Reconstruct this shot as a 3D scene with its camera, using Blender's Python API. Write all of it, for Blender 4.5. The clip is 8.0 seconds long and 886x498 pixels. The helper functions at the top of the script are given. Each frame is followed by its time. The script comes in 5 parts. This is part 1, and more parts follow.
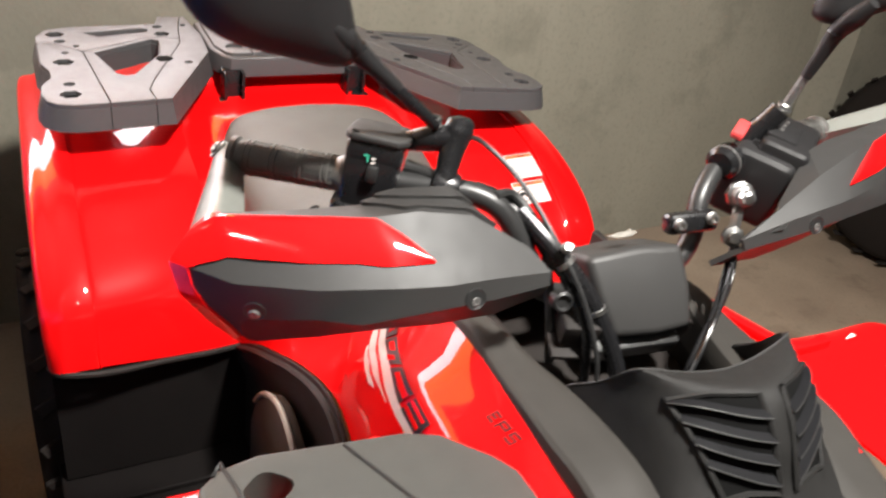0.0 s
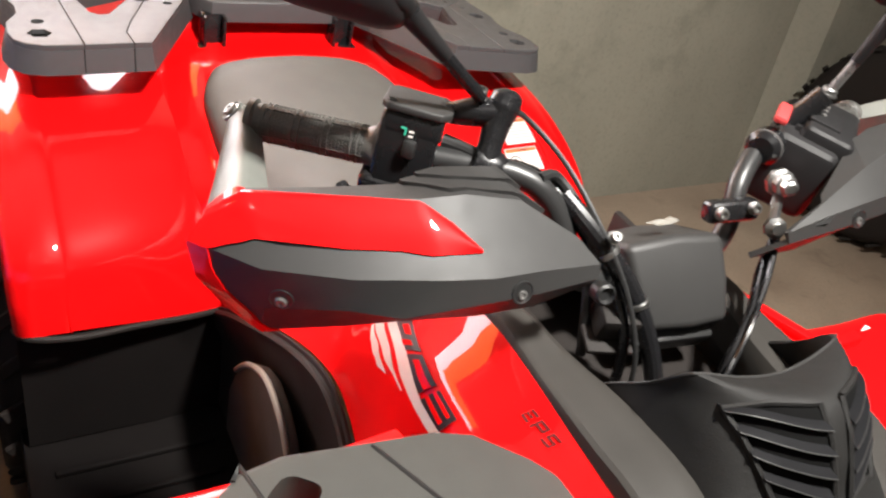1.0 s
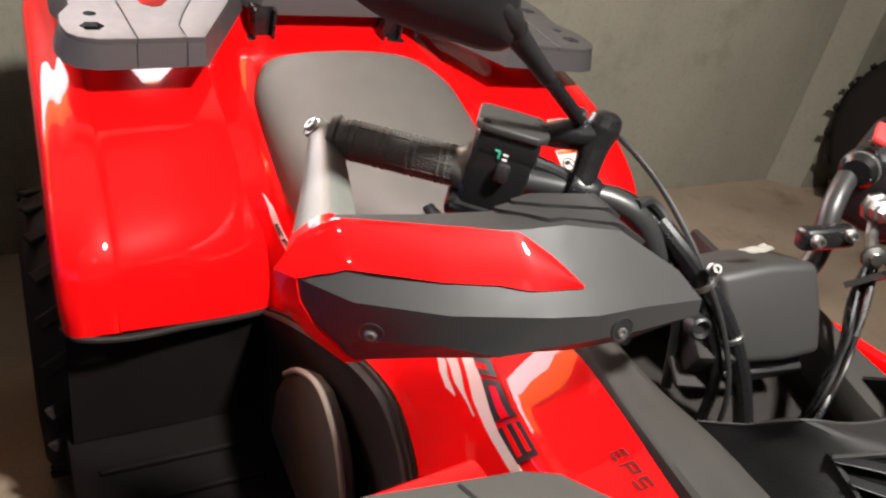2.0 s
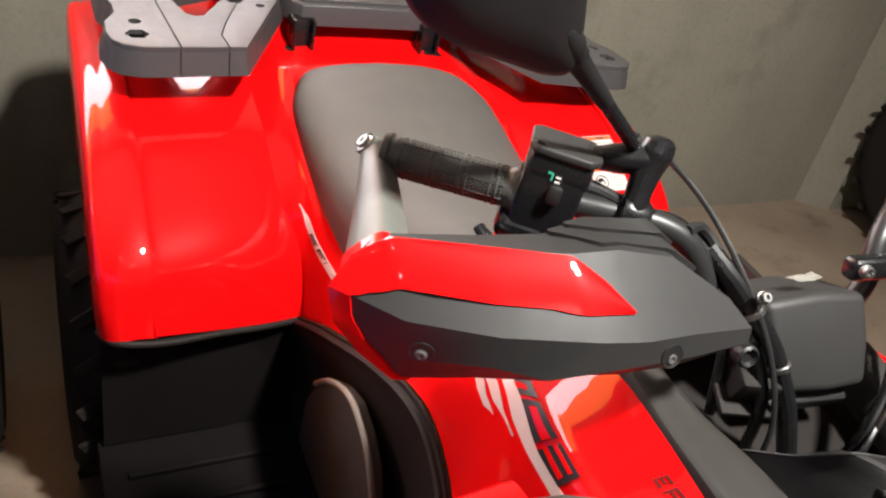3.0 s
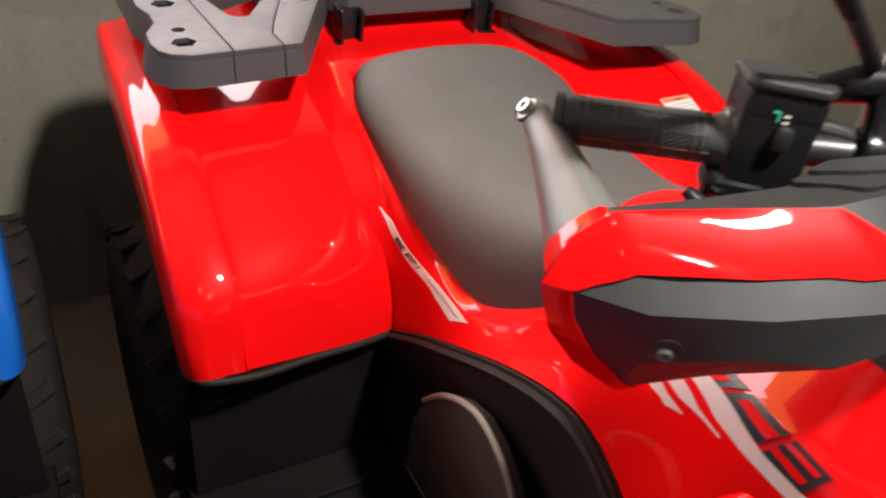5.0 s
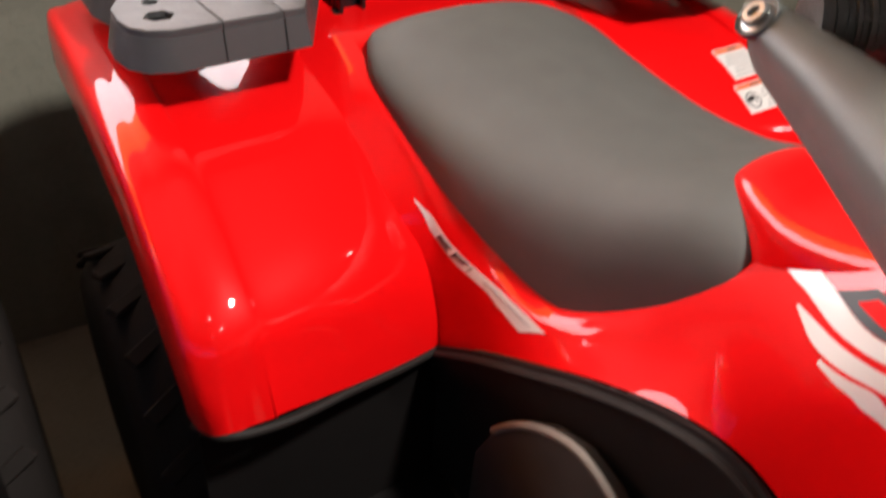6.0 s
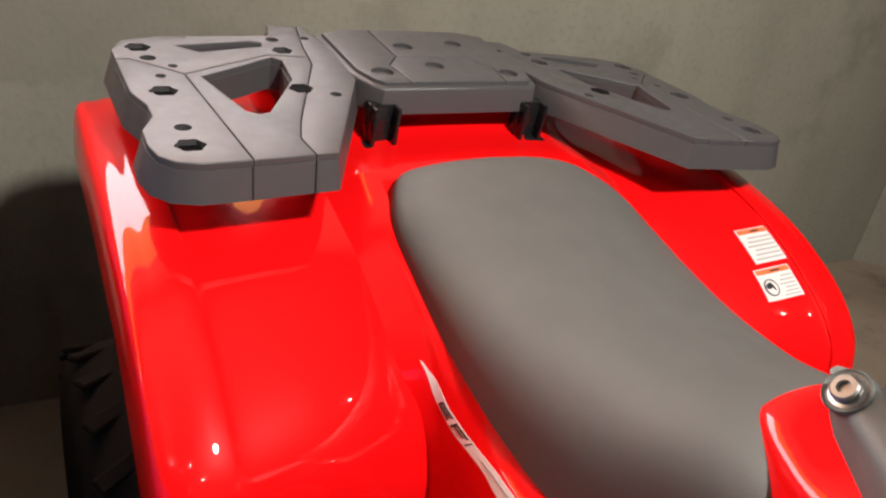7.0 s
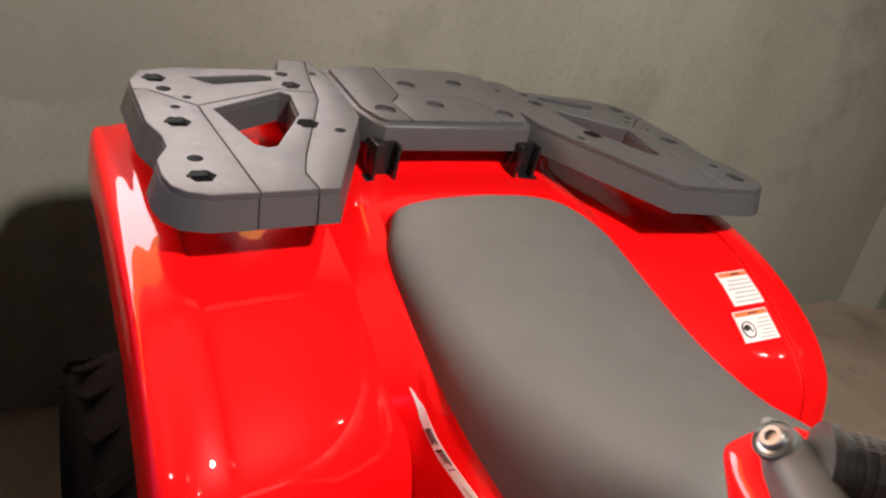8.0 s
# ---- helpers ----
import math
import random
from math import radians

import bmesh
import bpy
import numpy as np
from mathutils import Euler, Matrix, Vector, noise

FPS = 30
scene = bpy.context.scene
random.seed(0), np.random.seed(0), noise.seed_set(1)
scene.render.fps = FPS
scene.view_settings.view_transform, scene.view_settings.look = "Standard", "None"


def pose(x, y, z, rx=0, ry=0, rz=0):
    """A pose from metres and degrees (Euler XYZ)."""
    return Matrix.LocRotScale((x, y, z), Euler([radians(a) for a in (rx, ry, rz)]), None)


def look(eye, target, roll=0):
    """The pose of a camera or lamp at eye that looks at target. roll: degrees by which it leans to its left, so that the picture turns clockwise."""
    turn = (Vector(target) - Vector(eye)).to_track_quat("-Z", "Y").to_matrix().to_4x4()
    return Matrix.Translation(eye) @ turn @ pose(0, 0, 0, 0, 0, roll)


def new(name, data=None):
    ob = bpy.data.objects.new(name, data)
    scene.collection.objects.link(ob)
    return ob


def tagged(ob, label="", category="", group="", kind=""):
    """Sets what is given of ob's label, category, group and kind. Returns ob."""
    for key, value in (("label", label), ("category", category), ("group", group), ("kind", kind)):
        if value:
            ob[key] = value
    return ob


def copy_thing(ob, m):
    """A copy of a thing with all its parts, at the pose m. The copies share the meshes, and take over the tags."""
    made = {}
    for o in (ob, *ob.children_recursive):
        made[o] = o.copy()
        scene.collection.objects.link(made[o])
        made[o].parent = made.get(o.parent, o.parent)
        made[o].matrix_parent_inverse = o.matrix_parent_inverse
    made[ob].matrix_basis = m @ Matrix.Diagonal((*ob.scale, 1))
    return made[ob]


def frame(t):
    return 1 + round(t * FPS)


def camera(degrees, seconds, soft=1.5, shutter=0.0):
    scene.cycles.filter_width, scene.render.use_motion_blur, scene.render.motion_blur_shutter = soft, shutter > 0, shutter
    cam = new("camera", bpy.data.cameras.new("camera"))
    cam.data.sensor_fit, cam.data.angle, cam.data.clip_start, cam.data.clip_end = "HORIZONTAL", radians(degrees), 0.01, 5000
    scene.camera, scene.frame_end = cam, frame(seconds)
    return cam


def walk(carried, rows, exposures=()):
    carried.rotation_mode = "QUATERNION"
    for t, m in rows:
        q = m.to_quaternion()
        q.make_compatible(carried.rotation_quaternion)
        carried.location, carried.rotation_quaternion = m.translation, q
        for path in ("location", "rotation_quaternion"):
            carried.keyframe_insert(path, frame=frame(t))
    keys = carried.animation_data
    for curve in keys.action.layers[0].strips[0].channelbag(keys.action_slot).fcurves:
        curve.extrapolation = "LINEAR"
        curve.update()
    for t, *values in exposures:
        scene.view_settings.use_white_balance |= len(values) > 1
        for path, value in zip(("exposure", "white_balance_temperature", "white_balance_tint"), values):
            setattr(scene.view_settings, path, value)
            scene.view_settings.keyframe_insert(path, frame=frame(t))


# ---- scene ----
cam = camera(57.0, 8.0, soft=2.2, shutter=0.5)
# the bike's own axes: x across, y to its rear, z up; it stands nose-down on the floor by this pose
STAND = pose(0, 0, -0.05, 4.5, 0, 0)
EXPOSURES = [(0, 0.70), (1, 0.68), (1.7, 0.58), (3, 0.41), (4, 0.31), (4.7, 0.20), (5.8, -0.12), (6, -0.09), (6.5, 0.08), (7, 0.16), (8, 0.20)]
PATH = [
    (0, (-0.507, -0.674, 1.546), (0.366, 0.771, 0.474), 9.8),
    (0.2, (-0.537, -0.652, 1.533), (0.368, 0.763, 0.448), 10.8),
    (0.5, (-0.557, -0.634, 1.534), (0.392, 0.738, 0.43), 12.3),
    (1, (-0.543, -0.581, 1.521), (0.426, 0.742, 0.377), 14.8),
    (1.5, (-0.549, -0.537, 1.52), (0.402, 0.773, 0.346), 15.6),
    (1.7, (-0.559, -0.525, 1.518), (0.381, 0.786, 0.336), 15.5),
    (3, (-0.595, -0.498, 1.519), (0.294, 0.853, 0.341), 16.2),
    (3.5, (-0.603, -0.489, 1.518), (0.277, 0.873, 0.347), 16.0),
    (4, (-0.624, -0.467, 1.514), (0.248, 0.903, 0.347), 16.2),
    (4.5, (-0.651, -0.459, 1.49), (0.21, 0.925, 0.331), 14.4),
    (4.7, (-0.661, -0.438, 1.463), (0.195, 0.952, 0.308), 11.9),
    (5.8, (-0.612, -0.185, 1.315), (0.24, 1.115, 0.057), 3.7),
    (6, (-0.649, -0.176, 1.295), (0.264, 1.142, 0.099), 5.2),
    (6.5, (-0.651, -0.12, 1.359), (0.312, 1.276, 0.299), 10.8),
    (6.7, (-0.646, -0.098, 1.362), (0.318, 1.304, 0.31), 12.0),
    (7, (-0.639, -0.084, 1.361), (0.332, 1.319, 0.317), 13.1),
    (7.5, (-0.652, -0.085, 1.383), (0.32, 1.321, 0.344), 14.5),
    (8, (-0.662, -0.115, 1.403), (0.323, 1.311, 0.405), 15.4),
]

walk(cam, [(t, STAND @ look(eye, target, roll)) for t, eye, target, roll in PATH], EXPOSURES)

# ---- light ----
scene.view_settings.exposure = 0.4
world = bpy.data.worlds.new("world")
scene.world = world
world.use_nodes = True
world.node_tree.nodes["Background"].inputs[0].default_value = (0.9, 0.85, 0.75, 1)
world.node_tree.nodes["Background"].inputs[1].default_value = 0.014
WALL_Y = 1.44
CEIL_Z = 2.9


def lamp(name, kind, at, energy, size, colour):
    data = bpy.data.lights.new(name, kind)
    data.energy, data.color = energy, colour
    data.shadow_soft_size = size
    ob = new(name, data)
    ob.location = at
    return ob


spot = lamp("ceiling_spot_light", "SPOT", (0.16, -0.97, 2.76), 350, 0.095, (1.0, 0.965, 0.91))
spot.data.spot_size, spot.data.spot_blend = radians(138), 0.8
spot.matrix_world = look((0.16, -0.97, 2.76), (-0.45, 0.85, 0.75))
for x, y, w in ((-0.42, -2.20, 5), (-1.34, -1.21, 4), (2.40, -0.90, 2.5), (-2.0, -2.6, 5)):
    lamp("small_ceiling_light", "POINT", (x, y, 2.82), w, 0.035, (1.0, 0.96, 0.93))
# opening high in the wall over the bikes: x from, x to, sill, head
WINDOW = (-3.50, 0.14, 1.30, 2.40)


# ---- materials ----
def material(name, colour, rough, metal=0.0, coat=0.0, vary=0.15, scale=30.0, bump=0.0, bump_scale=400.0, spread=None, rough_vary=0.1, emit=None, spec=0.5):
    m = bpy.data.materials.new(name)
    m.use_nodes = True
    nt = m.node_tree
    b = nt.nodes["Principled BSDF"]
    b.inputs["Roughness"].default_value = rough
    b.inputs["Metallic"].default_value = metal
    b.inputs["Coat Weight"].default_value = coat
    b.inputs["Coat Roughness"].default_value = 0.022
    b.inputs["Specular IOR Level"].default_value = spec
    co = nt.nodes.new("ShaderNodeTexCoord")
    n1 = nt.nodes.new("ShaderNodeTexNoise")
    n1.inputs["Scale"].default_value = scale
    n1.inputs["Detail"].default_value = 8
    nt.links.new(co.outputs["Object"], n1.inputs["Vector"])
    ramp = nt.nodes.new("ShaderNodeMix")
    ramp.data_type = "RGBA"
    other = spread or tuple(c * (1 - vary) for c in colour)
    ramp.inputs[6].default_value = (*colour, 1)
    ramp.inputs[7].default_value = (*other, 1)
    nt.links.new(n1.outputs["Fac"], ramp.inputs[0])
    nt.links.new(ramp.outputs[2], b.inputs["Base Color"])
    mr = nt.nodes.new("ShaderNodeMapRange")
    mr.inputs[3].default_value = max(0.0, rough - rough_vary)
    mr.inputs[4].default_value = min(1.0, rough + rough_vary)
    nt.links.new(n1.outputs["Fac"], mr.inputs[0])
    nt.links.new(mr.outputs[0], b.inputs["Roughness"])
    if bump:
        n2 = nt.nodes.new("ShaderNodeTexNoise")
        n2.inputs["Scale"].default_value = bump_scale
        n2.inputs["Detail"].default_value = 4
        nt.links.new(co.outputs["Object"], n2.inputs["Vector"])
        bp = nt.nodes.new("ShaderNodeBump")
        bp.inputs["Strength"].default_value = bump
        bp.inputs["Distance"].default_value = 0.002
        nt.links.new(n2.outputs["Fac"], bp.inputs["Height"])
        nt.links.new(bp.outputs["Normal"], b.inputs["Normal"])
    if emit:
        b.inputs["Emission Color"].default_value = (*colour, 1)
        b.inputs["Emission Strength"].default_value = emit
    return m


def concrete(name, light, dark, stain, scale, rough, coat=None):
    """Rough plaster or cement: broad blotches, streaks and fine grain."""
    m = bpy.data.materials.new(name)
    m.use_nodes = True
    nt = m.node_tree
    b = nt.nodes["Principled BSDF"]
    b.inputs["Roughness"].default_value = rough
    co = nt.nodes.new("ShaderNodeTexCoord")

    def noise_at(sc, detail, stretch=(1, 1, 1)):
        mp = nt.nodes.new("ShaderNodeMapping")
        mp.inputs["Scale"].default_value = stretch
        n = nt.nodes.new("ShaderNodeTexNoise")
        n.inputs["Scale"].default_value = sc
        n.inputs["Detail"].default_value = detail
        n.inputs["Roughness"].default_value = 0.6
        nt.links.new(co.outputs["Object"], mp.inputs["Vector"])
        nt.links.new(mp.outputs["Vector"], n.inputs["Vector"])
        return n

    def mix(fac, a, c, low=0.4, high=0.65):
        r = nt.nodes.new("ShaderNodeMapRange")
        r.inputs[1].default_value, r.inputs[2].default_value = low, high
        nt.links.new(fac.outputs["Fac"], r.inputs[0])
        x = nt.nodes.new("ShaderNodeMix")
        x.data_type = "RGBA"
        for k, v in ((6, a), (7, c)):
            if isinstance(v, tuple):
                x.inputs[k].default_value = (*v, 1)
            else:
                nt.links.new(v.outputs[2], x.inputs[k])
        nt.links.new(r.outputs[0], x.inputs[0])
        return x

    broad = mix(noise_at(scale, 6, (1, 1, 0.55)), light, dark, 0.38, 0.66)
    grime = mix(noise_at(scale * 2.3, 9), broad, stain, 0.56, 0.78)
    fine = noise_at(scale * 40, 6)
    if coat:
        sep = nt.nodes.new("ShaderNodeSeparateXYZ")
        nt.links.new(co.outputs["Object"], sep.inputs[0])
        ragged = noise_at(7.0, 6)

        def calc(kind, a, b):
            n = nt.nodes.new("ShaderNodeMath")
            n.operation = kind
            for k, v in enumerate((a, b)):
                if isinstance(v, float):
                    n.inputs[k].default_value = v
                else:
                    nt.links.new(v, n.inputs[k])
            return n.outputs[0]

        def over(value, low, high):
            r = nt.nodes.new("ShaderNodeMapRange")
            r.inputs[1].default_value, r.inputs[2].default_value = low, high
            nt.links.new(value, r.inputs[0])
            return r.outputs[0]

        height = calc("ADD", sep.outputs[2], calc("MULTIPLY", ragged.outputs["Fac"], 0.16))
        reach = calc("ADD", sep.outputs[0], calc("MULTIPLY", ragged.outputs["Fac"], 0.30))
        mask = calc("MULTIPLY", over(height, coat[1] + 0.08, coat[1] + 0.092), over(reach, coat[0] + 0.45, coat[0]))
        x = nt.nodes.new("ShaderNodeMix")
        x.data_type = "RGBA"
        x.inputs[7].default_value = (*(c * 0.86 for c in dark), 1)
        nt.links.new(grime.outputs[2], x.inputs[6])
        nt.links.new(calc("MULTIPLY", mask, 0.75), x.inputs[0])
        streak = noise_at(9.0, 4, (1, 1, 0.05))
        grime = mix(streak, x, tuple(c * 0.92 for c in dark), 0.60, 0.95)
    grain = mix(fine, grime, tuple(c * 0.8 for c in dark), 0.5, 0.95)
    nt.links.new(grain.outputs[2], b.inputs["Base Color"])
    bp = nt.nodes.new("ShaderNodeBump")
    bp.inputs["Strength"].default_value = 0.35
    bp.inputs["Distance"].default_value = 0.004
    nt.links.new(fine.outputs["Fac"], bp.inputs["Height"])
    nt.links.new(bp.outputs["Normal"], b.inputs["Normal"])
    return m


RED = material("red_paint", (0.82, 0.0038, 0.005), 0.38, coat=0.8, vary=0.06, scale=6, rough_vary=0.04, spec=0.05)
BLUE = material("blue_paint", (0.01, 0.12, 0.5), 0.38, coat=0.8, vary=0.06, scale=6, rough_vary=0.04, spec=0.05)
GREY = material("grey_moulded_plastic", (0.068, 0.066, 0.068), 0.42, spec=0.5, vary=0.18, scale=55, bump=0.25, bump_scale=900)
DGREY = material("dark_grey_plastic", (0.030, 0.0292, 0.0285), 0.52, spec=0.38, vary=0.2, scale=45, bump=0.10, bump_scale=1600)
FRACK = material("dull_grey_carrier_plastic", (0.052, 0.051, 0.046), 0.60, spec=0.3, vary=0.2, scale=35, bump=0.2, bump_scale=900)
# dusty grey, raised in colour for light that doesn't reach the heel guard
DUST_LIT = material("dusty_lit_plastic", (0.070, 0.062, 0.054), 0.7, spec=0.25, vary=0.4, scale=14, bump=0.25, bump_scale=500)
# pale grey that puts the lit edge of the heel guard into its colour
PALE = material("lit_rim_plastic", (0.24, 0.205, 0.175), 0.6, spec=0.3, vary=0.3, scale=40)
# dark grey plastic made paler and greener, the wall's reflection in its colour
ARM = material("sheen_grey_plastic", (0.150, 0.156, 0.142), 0.40, spec=0.5, vary=0.12, scale=55, bump=0.15, bump_scale=1200)
# shaded copy of the black plastic: the foot space's shadow is in the colour
LINER = material("shaded_black_plastic", (0.0100, 0.0082, 0.0078), 0.75, vary=0.4, scale=12, bump=0.3, bump_scale=500, spec=0.12)
BLACK = material("black_plastic", (0.018, 0.018, 0.018), 0.45, vary=0.3, scale=40, bump=0.2, bump_scale=700)
GLOSS = material("glossy_black_plastic", (0.011, 0.011, 0.012), 0.27, vary=0.3, scale=40)
SEAT = material("grey_seat_vinyl", (0.100, 0.098, 0.090), 0.56, vary=0.16, scale=18, bump=0.35, bump_scale=1100)
RUBBER = material("tyre_rubber", (0.016, 0.013, 0.0120), 0.8, vary=0.4, scale=25, bump=0.4, bump_scale=250, spread=(0.020, 0.016, 0.014), spec=0.15)
ZINC = material("zinc_steel", (0.42, 0.42, 0.41), 0.36, metal=1.0, vary=0.2, scale=120)
BAR = material("satin_dark_steel", (0.024, 0.024, 0.024), 0.38, metal=0.0, vary=0.2, scale=60)
WHITE = material("white_decal", (0.74, 0.68, 0.65), 0.35, coat=0.4, vary=0.06, scale=20)
ORANGE = material("orange_decal", (0.75, 0.16, 0.05), 0.35, vary=0.05)
COWL = material("charcoal_plastic", (0.0135, 0.013, 0.0125), 0.6, spec=0.28, vary=0.25, scale=50, bump=0.3, bump_scale=1000)
TRIM = material("dull_grey_trim", (0.031, 0.028, 0.0245), 0.64, spec=0.3, vary=0.25, scale=30, bump=0.10, bump_scale=1500)
REDPRINT = material("dark_red_print", (0.09, 0.006, 0.006), 0.4, vary=0.1)
SHELL = material("matt_black_shell", (0.012, 0.0115, 0.012), 0.55, vary=0.2, scale=50, spec=0.3, bump=0.08, bump_scale=1500)
# near-black that paints the shade inside carrier holes and air inlets
HOLE_SHADE = material("recess_shade", (0.006, 0.006, 0.006), 0.9, vary=0.2, spec=0.05)
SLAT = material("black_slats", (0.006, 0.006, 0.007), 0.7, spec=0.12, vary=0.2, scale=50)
STEEL = material("satin_grey_steel", (0.16, 0.155, 0.15), 0.3, metal=0.4, vary=0.15, scale=60)
INK = material("black_ink", (0.02, 0.02, 0.022), 0.4, vary=0.1)
GREEN = material("green_marking", (0.05, 0.5, 0.32), 0.4, vary=0.1)
BUTTON = material("red_button", (0.6, 0.06, 0.06), 0.4, vary=0.1)
RIM = material("grey_wheel_rim", (0.2, 0.2, 0.2), 0.4, metal=0.7, vary=0.2)
MIRROR = material("mirror_glass", (0.9, 0.9, 0.9), 0.02, metal=1.0, vary=0.0, rough_vary=0.0)
PRINT = material("grey_print", (0.42, 0.40, 0.39), 0.5, vary=0.2, scale=90)
GRIP = material("grip_rubber", (0.095, 0.092, 0.086), 0.34, spec=0.6, vary=0.3, scale=60, bump=0.3, bump_scale=500)
FOOT = material("dusty_black_plastic", (0.0190, 0.0155, 0.0140), 0.65, vary=0.4, scale=12, bump=0.3, bump_scale=500, spec=0.25)
PAPER = material("crumpled_paper", (0.22, 0.215, 0.19), 0.8, vary=0.2, scale=60)
WALL = concrete("grey_cement_wall", (0.264, 0.246, 0.194), (0.208, 0.194, 0.152), (0.152, 0.142, 0.110), 1.6, 0.75, (-0.25, 0.76))
FLOOR = concrete("cement_floor", (0.32, 0.245, 0.180), (0.24, 0.180, 0.132), (0.14, 0.100, 0.073), 2.2, 0.65)
CEIL = concrete("ceiling_plaster", (0.20, 0.19, 0.175), (0.17, 0.16, 0.148), (0.13, 0.125, 0.115), 1.5, 0.8)
GLOW = material("daylight_outside", (0.98, 0.93, 0.97), 0.9, vary=0.0, emit=10.0)
GLOW2 = material("sunlit_orange_wall", (1.0, 0.40, 0.07), 0.9, vary=0.2, scale=3, emit=4.0)


# ---- mesh helpers ----
def V(*a):
    return Vector(a)


def finish(bm, angle=28, recalc=True):
    if recalc:
        bmesh.ops.recalc_face_normals(bm, faces=bm.faces[:])
    lim = radians(angle)
    for f in bm.faces:
        f.smooth = True
    for e in bm.edges:
        if len(e.link_faces) == 2:
            e.smooth = e.calc_face_angle(0) < lim
    return bm


def part(name, bm, mat, parent=None, label="", angle=28, recalc=True):
    """Link a bmesh as one mesh object under a thing or a part."""
    finish(bm, angle, recalc)
    me = bpy.data.meshes.new(name)
    bm.to_mesh(me)
    bm.free()
    for m in mat if isinstance(mat, (list, tuple)) else (mat,):
        me.materials.append(m)
    ob = new(name, me)
    if parent:
        ob.parent = parent
    if label:
        tagged(ob, label)
    return ob


def catmull(p, t):
    """A smooth curve through the items of p (numpy rows) at t in 0..len-1."""
    n = len(p) - 1
    i = min(int(t), n - 1)
    f = t - i
    a, b, c, d = p[max(i - 1, 0)], p[i], p[i + 1], p[min(i + 2, n)]
    return 0.5 * (2 * b + (c - a) * f + (2 * a - 5 * b + 4 * c - d) * f * f + (3 * b - a - 3 * c + d) * f ** 3)


def straight(p, t):
    n = len(p) - 1
    i = min(int(t), n - 1)
    return p[i] + (p[i + 1] - p[i]) * (t - i)


class Sheet:
    """A surface through a grid of control points; at(u, v) gives a place, normal(u, v) its normal."""

    def __init__(self, rows, ease=catmull, ease_v=None):
        self.c = np.array(rows, float)
        self.fu, self.fv = ease, ease_v or ease
        self.nu, self.nv = self.c.shape[0] - 1, self.c.shape[1] - 1

    def at(self, u, v):
        u, v = min(max(u, 0), self.nu), min(max(v, 0), self.nv)
        return Vector(self.fu(np.array([self.fv(r, v) for r in self.c]), u))

    def normal(self, u, v):
        e = 0.02
        u, v = min(max(u, e), self.nu - e), min(max(v, e), self.nv - e)
        return (self.at(u + e, v) - self.at(u - e, v)).cross(self.at(u, v + e) - self.at(u, v - e)).normalized()


def skin(bm, pts, thick):
    """A closed shell from a grid of (place, normal): the sheet itself and its back, thick metres behind it."""
    nu, nv = len(pts), len(pts[0])
    top = [[bm.verts.new(p) for p, n in row] for row in pts]
    low = [[bm.verts.new(p - n * thick) for p, n in row] for row in pts]
    for i in range(nu - 1):
        for j in range(nv - 1):
            bm.faces.new((top[i][j], top[i + 1][j], top[i + 1][j + 1], top[i][j + 1]))
            bm.faces.new((low[i][j], low[i][j + 1], low[i + 1][j + 1], low[i + 1][j]))
    for i in range(nu - 1):
        bm.faces.new((top[i][0], low[i][0], low[i + 1][0], top[i + 1][0]))
        bm.faces.new((top[i][-1], top[i + 1][-1], low[i + 1][-1], low[i][-1]))
    for j in range(nv - 1):
        bm.faces.new((top[0][j], top[0][j + 1], low[0][j + 1], low[0][j]))
        bm.faces.new((top[-1][j], low[-1][j], low[-1][j + 1], top[-1][j + 1]))
    return bm


def sheet_mesh(sh, nu, nv, thick, lift=0.0, u0=0.0, u1=None, v0=0.0, v1=None, side=1, bm=None, crown=0.0):
    """A shell of part of a sheet. side: -1 where the sheet's normals point inwards. u0.. may be functions of the other."""
    bm = bm or bmesh.new()
    u1, v1 = sh.nu if u1 is None else u1, sh.nv if v1 is None else v1
    pts = []
    for i in range(nu + 1):
        row = []
        u = u0 + (u1 - u0) * i / nu
        a, b = (v0(u) if callable(v0) else v0), (v1(u) if callable(v1) else v1)
        for j in range(nv + 1):
            v = a + (b - a) * j / nv
            n = sh.normal(u, v) * side
            row.append((sh.at(u, v) + n * (lift + crown * math.sin(math.pi * j / nv)), n))
        pts.append(row)
    return skin(bm, pts, thick)


def prism(poly, vec, bevel=0.0, seg=2, bm=None, limit=25):
    """A polygon (3D points) pushed along vec, with its edges rounded."""
    b2 = bmesh.new()
    vec = Vector(vec)
    a = [b2.verts.new(Vector(p)) for p in poly]
    b = [b2.verts.new(Vector(p) + vec) for p in poly]
    b2.faces.new(a)
    b2.faces.new(b[::-1])
    n = len(a)
    for i in range(n):
        b2.faces.new((a[i], b[i], b[(i + 1) % n], a[(i + 1) % n]))
    bmesh.ops.recalc_face_normals(b2, faces=b2.faces[:])
    if bevel:
        es = [e for e in b2.edges if e.calc_face_angle(0) > radians(limit)]
        bmesh.ops.bevel(b2, geom=es, offset=bevel, segments=seg, affect="EDGES", profile=0.5, clamp_overlap=True)
    return merge(bm, b2)


def merge(bm, b2):
    if bm is None:
        return b2
    me = bpy.data.meshes.new("t")
    b2.to_mesh(me)
    b2.free()
    bm.from_mesh(me)
    bpy.data.meshes.remove(me)
    return bm


def rbox(size, m=Matrix(), bevel=0.004, seg=2, bm=None):
    b2 = bmesh.new()
    bmesh.ops.create_cube(b2, size=1, matrix=m @ Matrix.Diagonal((*size, 1)))
    if bevel:
        bmesh.ops.bevel(b2, geom=b2.edges[:], offset=bevel, segments=seg, affect="EDGES", profile=0.5, clamp_overlap=True)
    return merge(bm, b2)


